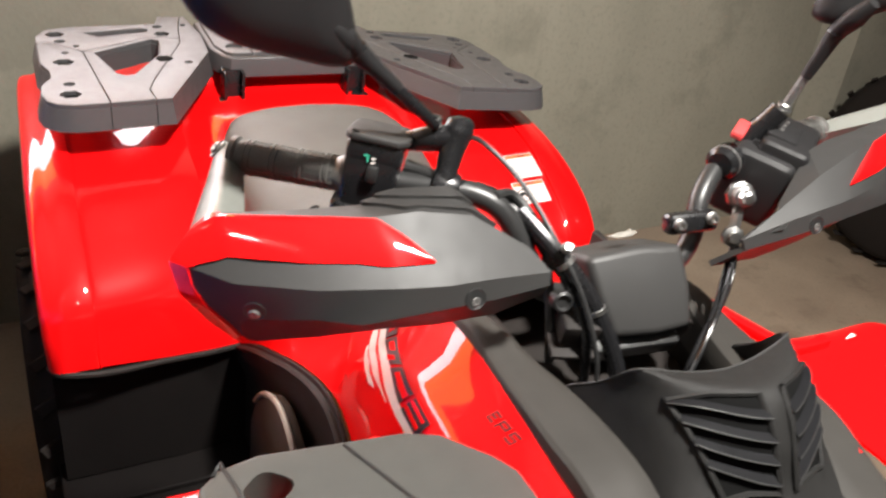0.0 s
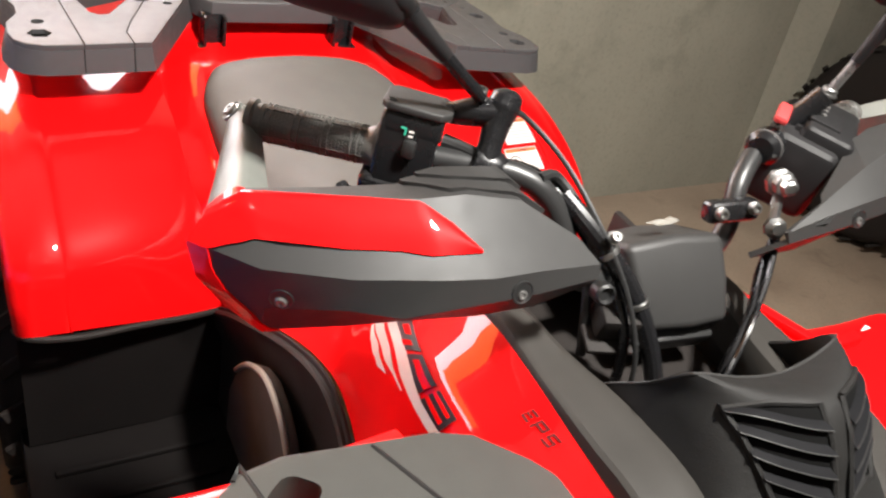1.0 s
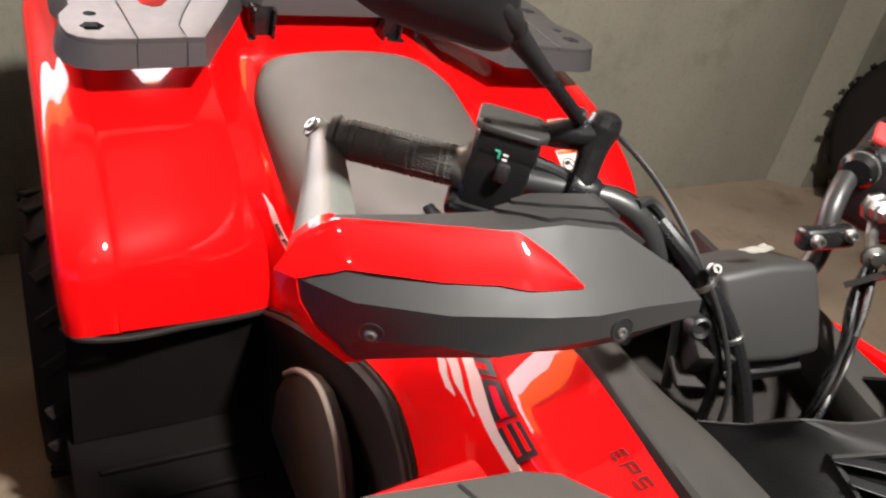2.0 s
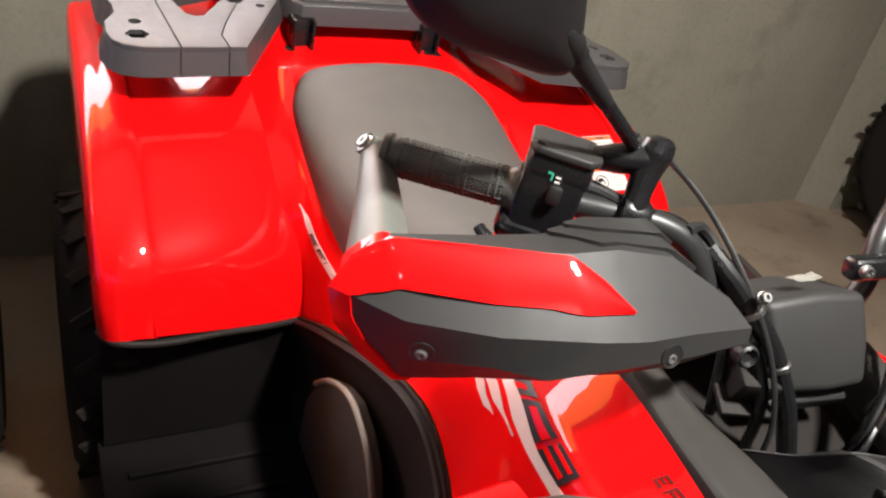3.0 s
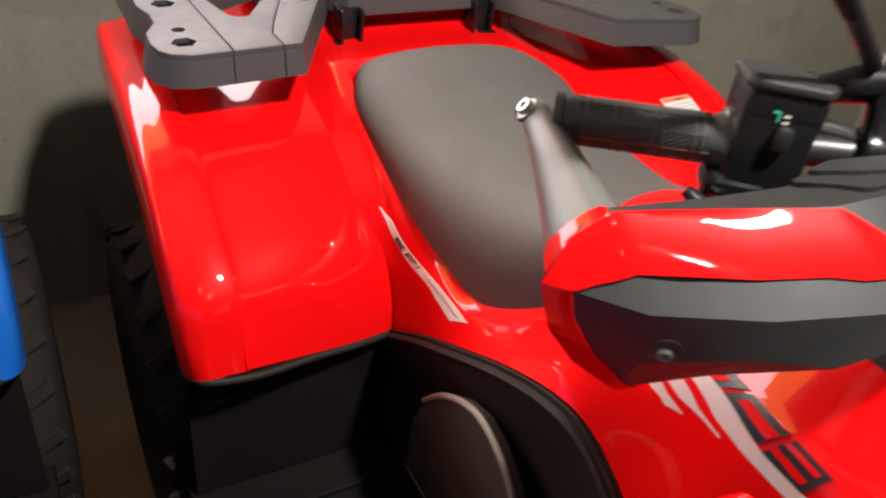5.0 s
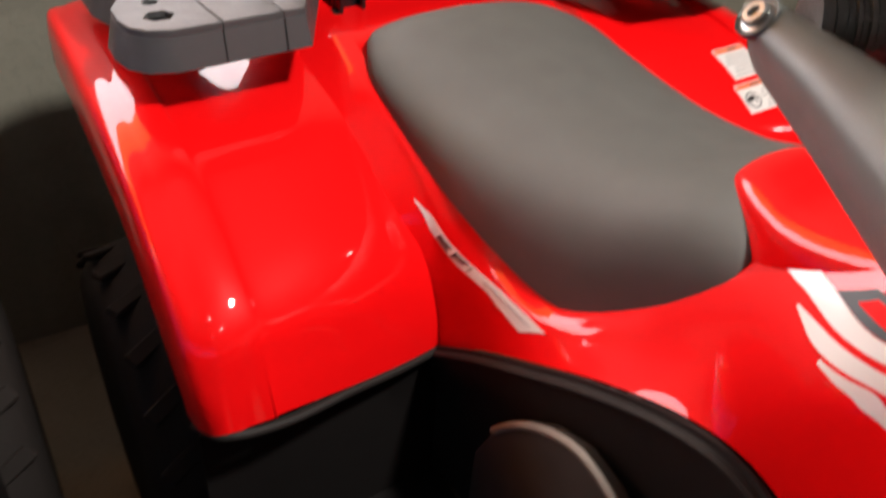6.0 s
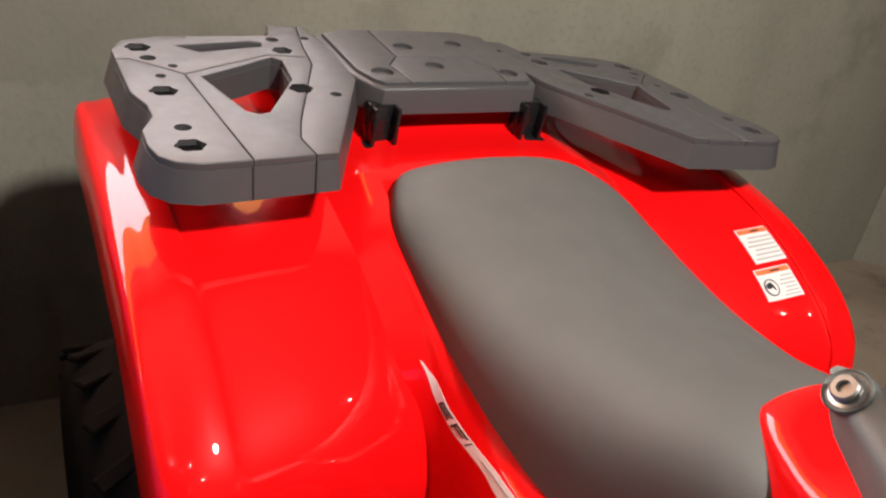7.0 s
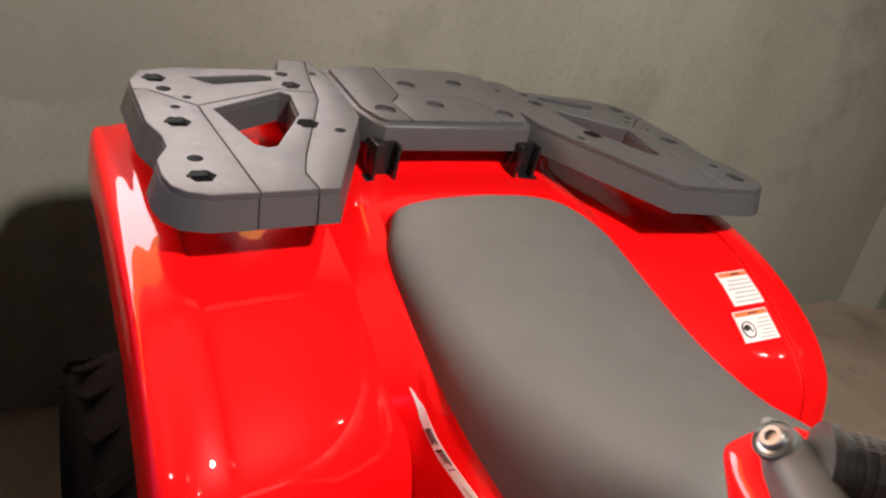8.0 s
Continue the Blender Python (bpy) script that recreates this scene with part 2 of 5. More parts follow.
def lathe(profile, m=Matrix(), n=20, bm=None):
    """Turn (radius, height) pairs round the z axis of m; the ends are closed."""
    b2 = bmesh.new()
    rings = []
    for r, h in profile:
        rings.append([b2.verts.new(m @ Vector((r * math.cos(2 * math.pi * k / n), r * math.sin(2 * math.pi * k / n), h))) for k in range(n)])
    for a, b in zip(rings, rings[1:]):
        for k in range(n):
            b2.faces.new((a[k], a[(k + 1) % n], b[(k + 1) % n], b[k]))
    b2.faces.new(rings[0][::-1])
    b2.faces.new(rings[-1])
    return merge(bm, b2)


def tube(points, radius, n=10, steps=6, bm=None, smooth=True, flat=1.0):
    """A round rod along a smooth line through points. radius: a number or one for each point."""
    p = np.array(points, float)
    r = np.array(radius if isinstance(radius, (list, tuple)) else [radius] * len(p), float)
    ease = catmull if smooth and len(p) > 2 else straight
    count = steps * (len(p) - 1)
    ts = [i * (len(p) - 1) / count for i in range(count + 1)]
    path = [Vector(ease(p, t)) for t in ts]
    rad = [float(straight(r, t)) for t in ts]
    b2 = bmesh.new()
    rings, side = [], None
    for i, q in enumerate(path):
        d = (path[min(i + 1, count)] - path[max(i - 1, 0)]).normalized()
        if side is None:
            side = d.cross(V(0.3, 0.2, 1)).normalized()
        side = (side - d * side.dot(d)).normalized()
        up = d.cross(side)
        rings.append([b2.verts.new(q + (side * math.cos(2 * math.pi * k / n) + up * math.sin(2 * math.pi * k / n) * flat) * rad[i]) for k in range(n)])
    for a, b in zip(rings, rings[1:]):
        for k in range(n):
            b2.faces.new((a[k], a[(k + 1) % n], b[(k + 1) % n], b[k]))
    b2.faces.new(rings[0][::-1])
    b2.faces.new(rings[-1])
    return merge(bm, b2)


def along(a, b, up=(0, 0, 1)):
    """A frame at a with z towards b."""
    a, b = Vector(a), Vector(b)
    z = (b - a).normalized()
    x = Vector(up).cross(z)
    x = x.normalized() if x.length > 1e-4 else V(1, 0, 0)
    y = z.cross(x)
    m = Matrix((x, y, z)).transposed().to_4x4()
    return Matrix.Translation(a) @ m


def frame_of(o, x, y):
    """A frame at o with its x axis along x and y near y."""
    x = Vector(x).normalized()
    z = x.cross(Vector(y)).normalized()
    m = Matrix((x, z.cross(x), z)).transposed().to_4x4()
    return Matrix.Translation(Vector(o)) @ m


def bolt(at, way, r, name, parent, mat=None, length=0.006, label=""):
    m = along(at, Vector(at) + Vector(way))
    bm = lathe([(r * 1.25, -0.002), (r * 1.25, 0.0), (r, 0.0005), (r, length * 0.8), (r * 0.85, length), (r * 0.5, length), (r * 0.45, length * 0.5), (0.0003, length * 0.5)], m, 14)
    return part(name, bm, mat or ZINC, parent, label)


# ---- the place ----
def slab(name, poly, z0, z1, mat, label, category):
    bm = prism([(x, y, z0) for x, y in poly], (0, 0, z1 - z0))
    return tagged(part(name, bm, mat), label, category, kind="structure")


slab("floor", [(-4.3, -4), (5, -4), (5, WALL_Y + 0.2), (-4.3, WALL_Y + 0.2)], -0.12, 0.0, FLOOR, "stained brownish cement floor", "floor")
for x0, x1, z0, z1 in ((-4.3, WINDOW[0], 0.0, CEIL_Z), (WINDOW[1], 5, 0.0, CEIL_Z), (WINDOW[0], WINDOW[1], 0.0, WINDOW[2]), (WINDOW[0], WINDOW[1], WINDOW[3], CEIL_Z)):
    slab("wall_north", [(x0, WALL_Y), (x1, WALL_Y), (x1, WALL_Y + 0.2), (x0, WALL_Y + 0.2)], z0, z1, WALL, "blotchy grey-green cement plaster wall", "wall")
slab("wall_south", [(-4.3, -4.2), (5, -4.2), (5, -4), (-4.3, -4)], 0.0, CEIL_Z, WALL, "grey cement wall facing the bikes' noses", "wall")
slab("wall_west", [(-3.8, -4.2), (-3.6, -4.2), (-3.6, WALL_Y + 0.2), (-3.8, WALL_Y + 0.2)], 0.0, CEIL_Z, WALL, "grey cement side wall", "wall")
for x0, x1, z in ((-5.2, -1.75, 1.80), (-1.75, 1.2, 2.10)):
    yard = [(x0, WALL_Y + 0.5), (x1, WALL_Y + 0.5), (x1, WALL_Y + 0.55), (x0, WALL_Y + 0.55)]
    slab("backdrop", yard, 0.9, z, GLOW, "bright daylight outside the window", "backdrop")
    slab("backdrop", yard, z, CEIL_Z, GLOW2, "sunlit orange wall outside the window", "backdrop")
slab("wall_east", [(5, -4.2), (5.2, -4.2), (5.2, WALL_Y + 0.2), (5, WALL_Y + 0.2)], 0.0, CEIL_Z, WALL, "grey cement side wall", "wall")
slab("ceiling", [(-4.3, -4.2), (5.2, -4.2), (5.2, WALL_Y + 0.2), (-4.3, WALL_Y + 0.2)], CEIL_Z, CEIL_Z + 0.15, CEIL, "plain plastered ceiling", "ceiling")
slab("wall_pier", [(2.365, WALL_Y - 0.002), (2.48, 1.345), (3.2, 1.345), (3.2, WALL_Y - 0.002)], 0.0, CEIL_Z, WALL, "splayed cement pier standing out from the wall", "pier")


window = new("window_1")
tagged(window, "bright unglazed window opening with a dark frame high in the wall", "window", kind="structure")
WX, WZ = (WINDOW[0] + WINDOW[1]) / 2, (WINDOW[2] + WINDOW[3]) / 2
for w, h, x, z in ((WINDOW[1] - WINDOW[0], 0.04, WX, WINDOW[2] + 0.02), (WINDOW[1] - WINDOW[0], 0.04, WX, WINDOW[3] - 0.02), (0.04, WINDOW[3] - WINDOW[2] - 0.08, WINDOW[0] + 0.02, WZ), (0.04, WINDOW[3] - WINDOW[2] - 0.08, WINDOW[1] - 0.02, WZ)):
    part("window_frame", rbox((w, 0.06, h), Matrix.Translation((x, WALL_Y + 0.1, z)), 0.004), DGREY, window)


# ---- the bike ----
def mirrored(rows, s):
    return [[(s * x, y, z) for x, y, z in r] for r in rows]


# fender: rows from its front lower edge over the wheel to the rear, columns from the outer skirt inwards
FENDER_ROWS = [
    [(0.525, 0.4680, 0.5860), (0.522, 0.4240, 0.6020), (0.506, 0.3980, 0.6105), (0.478, 0.3964, 0.6156), (0.449, 0.3970, 0.6140), (0.439, 0.4000, 0.6130), (0.350, 0.4160, 0.5960), (0.270, 0.4340, 0.5800), (0.206, 0.4520, 0.5680)],
    [(0.527, 0.4780, 0.6180), (0.524, 0.4300, 0.6550), (0.505, 0.4120, 0.6585), (0.477, 0.4104, 0.6636), (0.449, 0.4110, 0.6620), (0.439, 0.4170, 0.6610), (0.350, 0.4298, 0.6452), (0.270, 0.4490, 0.6334), (0.208, 0.4638, 0.6212)],
    [(0.528, 0.5100, 0.6520), (0.525, 0.4580, 0.7060), (0.502, 0.4370, 0.7135), (0.476, 0.4354, 0.7186), (0.449, 0.4360, 0.7170), (0.439, 0.4420, 0.7140), (0.350, 0.4528, 0.7036), (0.270, 0.4713, 0.6913), (0.212, 0.4880, 0.6769)],
    [(0.528, 0.5600, 0.6900), (0.524, 0.5130, 0.7530), (0.498, 0.5000, 0.7605), (0.474, 0.4984, 0.7656), (0.449, 0.4990, 0.7640), (0.439, 0.5050, 0.7590), (0.350, 0.5089, 0.7522), (0.270, 0.5234, 0.7412), (0.220, 0.5341, 0.7274)],
    [(0.526, 0.6400, 0.7250), (0.522, 0.6090, 0.7920), (0.494, 0.6050, 0.8045), (0.471, 0.6034, 0.8096), (0.448, 0.6040, 0.8080), (0.438, 0.6080, 0.8020), (0.350, 0.6082, 0.7974), (0.270, 0.6105, 0.7881), (0.222, 0.6139, 0.7741)],
    [(0.524, 0.7400, 0.7450), (0.520, 0.7200, 0.8110), (0.490, 0.7160, 0.8275), (0.469, 0.7144, 0.8326), (0.447, 0.7150, 0.8310), (0.437, 0.7170, 0.8240), (0.350, 0.7162, 0.8241), (0.270, 0.7138, 0.8206), (0.216, 0.7126, 0.8094)],
    [(0.520, 0.8800, 0.7550), (0.516, 0.8800, 0.8200), (0.486, 0.8810, 0.8355), (0.466, 0.8794, 0.8406), (0.446, 0.8800, 0.8390), (0.436, 0.8800, 0.8330), (0.350, 0.8800, 0.8362), (0.270, 0.8800, 0.8356), (0.215, 0.8800, 0.8296)],
    [(0.514, 1.0700, 0.7600), (0.509, 1.0750, 0.8220), (0.484, 1.0680, 0.8345), (0.464, 1.0664, 0.8396), (0.444, 1.0670, 0.8380), (0.434, 1.0670, 0.8330), (0.350, 1.1350, 0.8360), (0.270, 1.1350, 0.8360), (0.215, 1.1350, 0.8300)],
    [(0.490, 1.0950, 0.7450), (0.488, 1.1000, 0.7900), (0.470, 1.1060, 0.7965), (0.455, 1.1044, 0.8016), (0.440, 1.1050, 0.8000), (0.430, 1.1030, 0.7970), (0.350, 1.1800, 0.8000), (0.270, 1.1800, 0.8000), (0.215, 1.1800, 0.7960)],
]
SIDE_ROWS = [
    [(0.262, 0.800, 0.820), (0.205, 0.800, 0.842), (0.165, 0.795, 0.850)],
    [(0.262, 0.700, 0.804), (0.210, 0.700, 0.828), (0.176, 0.700, 0.832)],
    [(0.256, 0.606, 0.766), (0.208, 0.600, 0.795), (0.180, 0.600, 0.806)],
    [(0.240, 0.530, 0.718), (0.206, 0.520, 0.750), (0.182, 0.520, 0.780)],
    [(0.207, 0.456, 0.567), (0.200, 0.460, 0.675), (0.177, 0.452, 0.752)],
    [(0.203, 0.370, 0.628), (0.190, 0.380, 0.690), (0.164, 0.375, 0.733)],
    [(0.199, 0.280, 0.684), (0.182, 0.290, 0.712), (0.155, 0.300, 0.730)],
    [(0.194, 0.190, 0.736), (0.165, 0.200, 0.758), (0.118, 0.212, 0.800)],
    [(0.190, 0.100, 0.776), (0.150, 0.120, 0.826), (0.082, 0.142, 0.900)],
    [(0.190, 0.030, 0.788), (0.178, 0.030, 0.868), (0.110, 0.030, 0.956)],
    [(0.196, -0.040, 0.770), (0.194, -0.055, 0.926), (0.134, -0.060, 1.026)],
    [(0.212, -0.100, 0.750), (0.204, -0.130, 0.958), (0.145, -0.145, 1.052)],
    [(0.230, -0.170, 0.770), (0.206, -0.200, 0.969), (0.144, -0.212, 1.052)],
    [(0.240, -0.260, 0.820), (0.206, -0.280, 0.971), (0.142, -0.290, 1.049)],
    [(0.240, -0.400, 0.860), (0.205, -0.400, 0.970), (0.138, -0.400, 1.046)],
]


def fender_sheet(s):
    return Sheet(mirrored(FENDER_ROWS, s if s < 0 else 1.015))


class FlankSheet(Sheet):
    """The side panel: its upper half has one more column, so that it runs flat up to the shoulder."""

    def at(self, u, v):
        u, v = min(max(u, 0), self.nu), min(max(v, 0), 2)
        w = v if v < 1 else 2 * v - 1
        return Vector(self.fu(np.array([self.fv(r, w) for r in self.c]), u))


def side_sheet(s):
    flank = FlankSheet([[a, b, tuple((p + q) / 2 + o for p, q, o in zip(b, c, (s * 0.0036, 0.0, 0.0027))), c] for a, b, c in mirrored(SIDE_ROWS, s)])
    flank.nv = 2
    return flank


def rear_body(root, s, paint):
    sh = fender_sheet(s)
    side = 1 if s < 0 else -1
    part("rear_fender", sheet_mesh(sh, 64, 56, 0.004, side=-side), paint, root, "glossy red moulded mudguard over the rear wheel")
    sd = side_sheet(s)
    part("side_panel", sheet_mesh(sd, 84, 12, 0.004, side=side), paint, root, "glossy red side panel below the seat")
    return sh, sd


def tyre(parent, centre, radius, width):
    """A knobbly balloon tyre on a steel rim."""
    w = along(centre, Vector(centre) + V(1, 0, 0))
    prof = []
    h, r0 = width / 2, radius * 0.55
    for a in range(0, 13):
        th = math.pi * a / 12
        x = -h * 0.98 * math.cos(th)
        prof.append((r0 + (radius - 0.012 - r0) * max(math.sin(th), 0.0) ** 0.35, x))
    hub = part("wheel", lathe([(r0 * 0.99, -h * 0.8), (r0 * 0.93, -h * 0.75), (r0 * 0.85, -h * 0.3), (r0 * 0.25, -h * 0.25), (r0 * 0.25, h * 0.25), (r0 * 0.85, h * 0.3), (r0 * 0.93, h * 0.75), (r0 * 0.99, h * 0.8)], w, 28), RIM, parent, "grey steel wheel")
    part("tyre", lathe(prof, w, 40), RUBBER, hub, "black knobbly off-road tyre")
    bm = bmesh.new()
    for k in range(22):
        a = 2 * math.pi * k / 22
        for j, (off, tw) in enumerate(((-0.36, 0.5), (0.0, -0.4), (0.36, 0.5))):
            a2 = a + (0.14 if j == 1 else 0)
            m = w @ Matrix.Rotation(a2, 4, "Z") @ Matrix.Translation((radius - 0.013 - abs(off) * 0.03, 0, off * width * 0.92)) @ Matrix.Rotation(tw, 4, "X")
            rbox((0.010, 0.024, width * 0.25), m, 0.003, 1, bm)
    part("tread", bm, RUBBER, hub)


def plate(bm, loops, z0, z1, put, flare=0.0, bevel=0.0, keep=()):
    """A level plate with openings through it; its first loop is the outline, those of keep stay sharp."""
    def ring(pts, high, out):
        n = len(pts)
        area = sum(pts[k][0] * pts[(k + 1) % n][1] - pts[(k + 1) % n][0] * pts[k][1] for k in range(n))
        turn = 1 if area > 0 else -1
        res = []
        for k in range(n):
            a, b, c = Vector(pts[k - 1]), Vector(pts[k]), Vector(pts[(k + 1) % n])
            d1, d2 = (b - a).normalized(), (c - b).normalized()
            nn = Vector((d1.y + d2.y, -d1.x - d2.x)) * turn
            q = b + (nn.normalized() * out if nn.length > 1e-6 else Vector((0, 0)))
            res.append(bm.verts.new(put(q.x, q.y, high)))
        return res
    top = [ring(p, z1, 0.0) for p in loops]
    low = [ring(p, z0, flare if k == 0 else 0.0) for k, p in enumerate(loops)]
    for grp, up in ((top, 1), (low, -1)):
        edges = [bm.edges.new((r[k], r[(k + 1) % len(r)])) for r in grp for k in range(len(r))]
        bmesh.ops.triangle_fill(bm, use_beauty=True, edges=edges, normal=(0, 0, up))
    for a, b in zip(top, low):
        for k in range(len(a)):
            q = (k + 1) % len(a)
            bm.faces.new((a[k], b[k], b[q], a[q]))
    bmesh.ops.recalc_face_normals(bm, faces=bm.faces[:])
    if bevel:
        sharp = {v for k in keep for v in top[k]}
        rim = {v for r in top for v in r} - sharp
        es = [e for e in bm.edges if e.verts[0] in rim and e.verts[1] in rim and len(e.link_faces) == 2 and e.calc_face_angle(0) > 0.9]
        bmesh.ops.bevel(bm, geom=es, offset=bevel, segments=3, affect="EDGES", profile=0.5, clamp_overlap=True)
    return bm


def clover(x, y, r, big):
    n = 32 if big else 20
    pts = []
    for k in range(n):
        a = 2 * math.pi * k / n
        q = r * (1.05 + (0.085 * math.cos(6 * a) if big else 0))
        pts.append((x + q * 1.12 * math.cos(a), y + q * math.sin(a)))
    return pts


def inset(poly, d):
    """The polygon drawn in by d on every side."""
    n = len(poly)
    area = sum(poly[k][0] * poly[(k + 1) % n][1] - poly[(k + 1) % n][0] * poly[k][1] for k in range(n))
    turn = 1 if area > 0 else -1
    res = []
    for k in range(n):
        a, b, c = Vector(poly[k - 1]), Vector(poly[k]), Vector(poly[(k + 1) % n])
        n1 = Vector((-(b - a).y, (b - a).x)).normalized() * turn
        n2 = Vector((-(c - b).y, (c - b).x)).normalized() * turn
        m = (n1 + n2) / max(0.35, 1 + n1.dot(n2))
        q = b + m * d
        res.append((q.x, q.y))
    return res


def rack_side(root, s):
    """One moulded wing of the rear carrier: a thick tray with openings, and raised panels with clover holes on it."""
    z, step = 0.935, 0.009
    if s < 0:
        put = lambda x, y, zz: (-x, y, zz + 0.02 * (0.30 - x))
    else:
        put = lambda x, y, zz: (0.320 + 1.08 * (x - 0.30), 0.911 + 1.14 * (y - 0.90), zz - 0.017 + 0.065 * (0.30 - x) - 0.095 * (y - 0.90))
    outline = [(0.395, 0.693), (0.272, 0.697), (0.165, 0.905), (0.160, 1.000), (0.172, 1.115), (0.228, 1.118), (0.240, 1.075), (0.405, 1.070), (0.452, 1.055), (0.470, 1.020), (0.470, 0.885), (0.458, 0.845), (0.458, 0.815), (0.476, 0.780), (0.477, 0.745), (0.471, 0.718), (0.456, 0.701), (0.430, 0.693)]
    opening = [(0.372, 0.925), (0.262, 0.985), (0.250, 0.975), (0.258, 0.910), (0.318, 0.815), (0.332, 0.812), (0.345, 0.822)]
    slot = [(0.385, 1.035), (0.355, 1.010), (0.262, 1.030), (0.258, 1.045), (0.275, 1.052)]
    bm = plate(bmesh.new(), [outline, opening, slot], z - 0.046, z - step, put, 0.009, 0.0)
    ob = part("rack_wing", bm, GREY, root, "grey moulded plastic wing of the rear carrier", 40)
    wide = [(x + (x - 0.31) * 0.03, y + (y - 0.90) * 0.03) for x, y in opening]
    panels = (
        ([(0.470, 0.987), (0.470, 0.885), (0.458, 0.845), (0.458, 0.815), (0.476, 0.780), (0.477, 0.745), (0.471, 0.718), (0.456, 0.701), (0.430, 0.693), (0.373, 0.694), (0.393, 0.935), (0.452, 0.989)], [], [(0.430, 0.884, 0.0140, True), (0.430, 0.782, 0.0085, False), (0.432, 0.738, 0.0140, True), (0.424, 0.930, 0.0058, False)]),
        ([(0.373, 0.694), (0.393, 0.935), (0.263, 0.997), (0.205, 0.988), (0.209, 0.961), (0.287, 0.785), (0.303, 0.740), (0.299, 0.697)], [wide], [(0.252, 0.912, 0.0002, False)]),
        ([(0.452, 0.989), (0.470, 0.987), (0.470, 1.020), (0.452, 1.055), (0.405, 1.070), (0.240, 1.075), (0.228, 1.118), (0.181, 1.116), (0.199, 1.030), (0.205, 0.988), (0.263, 0.997), (0.393, 0.935)], [slot], [(0.434, 1.028, 0.0138, True), (0.428, 0.990, 0.0088, False), (0.238, 1.056, 0.0085, False), (0.236, 1.014, 0.0125, True), (0.402, 0.962, 0.0055, False)]),
        ([(0.181, 1.116), (0.172, 1.115), (0.160, 1.000), (0.165, 0.905), (0.272, 0.697), (0.299, 0.697), (0.303, 0.740), (0.287, 0.785), (0.209, 0.961), (0.205, 0.988), (0.199, 1.030)], [], [(0.186, 1.062, 0.0065, False), (0.213, 0.858, 0.0070, False)]),
    )
    for poly, cuts, holes in panels:
        stars = [clover(x, y, r, big) for x, y, r, big in holes if r > 0.001]
        loops = [inset(poly, 0.0006)] + cuts + stars
        bm = plate(bmesh.new(), loops, z - step - 0.0010, z, put, 0.0, 0.0018, tuple(range(1 + len(cuts), len(loops))))
        part("rack_panel", bm, GREY, ob, "", 35)
        # dark discs paint the shade at the bottom of the clover holes
        for st in stars:
            part("hole_shade_disc", prism([put(x, y, z - step + 0.0014) for x, y in st], (0, 0, -0.0012)), HOLE_SHADE, ob)
    # a near-black clover on the middle panel's corner, painted as a shaded hole
    pts = clover(0.254, 0.880, 0.0132, True)
    part("hole_shade_disc", prism([put(x, y, z + 0.0006) for x, y in pts], (0, 0, -0.003)), HOLE_SHADE, ob)
    for x in (0.374, 0.299) if s < 0 else ():
        part("seam", tube([put(x, 0.6935 if x > 0.35 else 0.6955, z - 0.008), put(x, 0.6845 if x > 0.35 else 0.687, z - 0.045)], 0.0011, 6, 2, smooth=False), DGREY, ob)
    return ob


def rack_middle(root):
    z = 0.934
    dx = 0.006
    put = lambda x, y, zz: (x + dx, y, zz)
    outline = [(-0.128, 0.896), (0.134, 0.896), (0.146, 0.910), (0.156, 0.955), (0.156, 1.105), (0.105, 1.128), (-0.105, 1.128), (-0.160, 1.105), (-0.158, 0.955), (-0.142, 0.910)]
    bm = plate(bmesh.new(), [outline], z - 0.046, z - 0.006, put, 0.004, 0.005)
    ob = part("rack_bridge", bm, GREY, root, "grey moulded plastic middle bridge of the rear carrier", 40)
    panels = (
        ([(-0.124, 0.905), (-0.080, 0.905), (-0.088, 0.970), (-0.062, 1.002), (-0.062, 1.118), (-0.104, 1.118), (-0.150, 1.098), (-0.150, 0.955), (-0.136, 0.915)], [(-0.112, 0.942, 0.0150)]),
        ([(-0.080, 0.905), (0.086, 0.905), (0.092, 0.960), (0.060, 1.000), (-0.062, 1.002), (-0.088, 0.970)], [(-0.012, 0.966, 0.0135)]),
        ([(0.086, 0.905), (0.128, 0.905), (0.138, 0.915), (0.147, 0.955), (0.147, 1.098), (0.104, 1.118), (-0.062, 1.118), (-0.062, 1.002), (0.060, 1.000), (0.092, 0.960)], [(0.108, 0.938, 0.0140), (-0.030, 1.045, 0.0140), (0.072, 1.062, 0.0130)]),
    )
    for poly, holes in panels:
        stars = [clover(x, y, r, False) for x, y, r in holes]
        loops = [inset(poly, 0.0010)] + stars
        part("rack_panel", plate(bmesh.new(), loops, z - 0.0095, z, put, 0.0, 0.0018, tuple(range(1, len(loops)))), GREY, ob, "", 35)
        # shade of the bridge's holes, laid in as dark discs
        for st in stars:
            part("hole_shade_disc", prism([put(x, y, z - 0.0088) for x, y in st], (0, 0, -0.0012)), HOLE_SHADE, ob)
    for x in (-0.120, 0.141):
        br = part("rack_bracket", rbox((0.045, 0.022, 0.085), Matrix.Translation((x, 0.902, 0.862)), 0.004), GLOSS, root, "black steel carrier bracket")
        part("bracket_foot", rbox((0.062, 0.04, 0.008), Matrix.Translation((x, 0.890, 0.842)), 0.003), GLOSS, br)
        for side in (-0.018, 0.018):
            part("bracket_flange", rbox((0.006, 0.020, 0.08), Matrix.Translation((x + side, 0.884, 0.864)), 0.002), GLOSS, br)


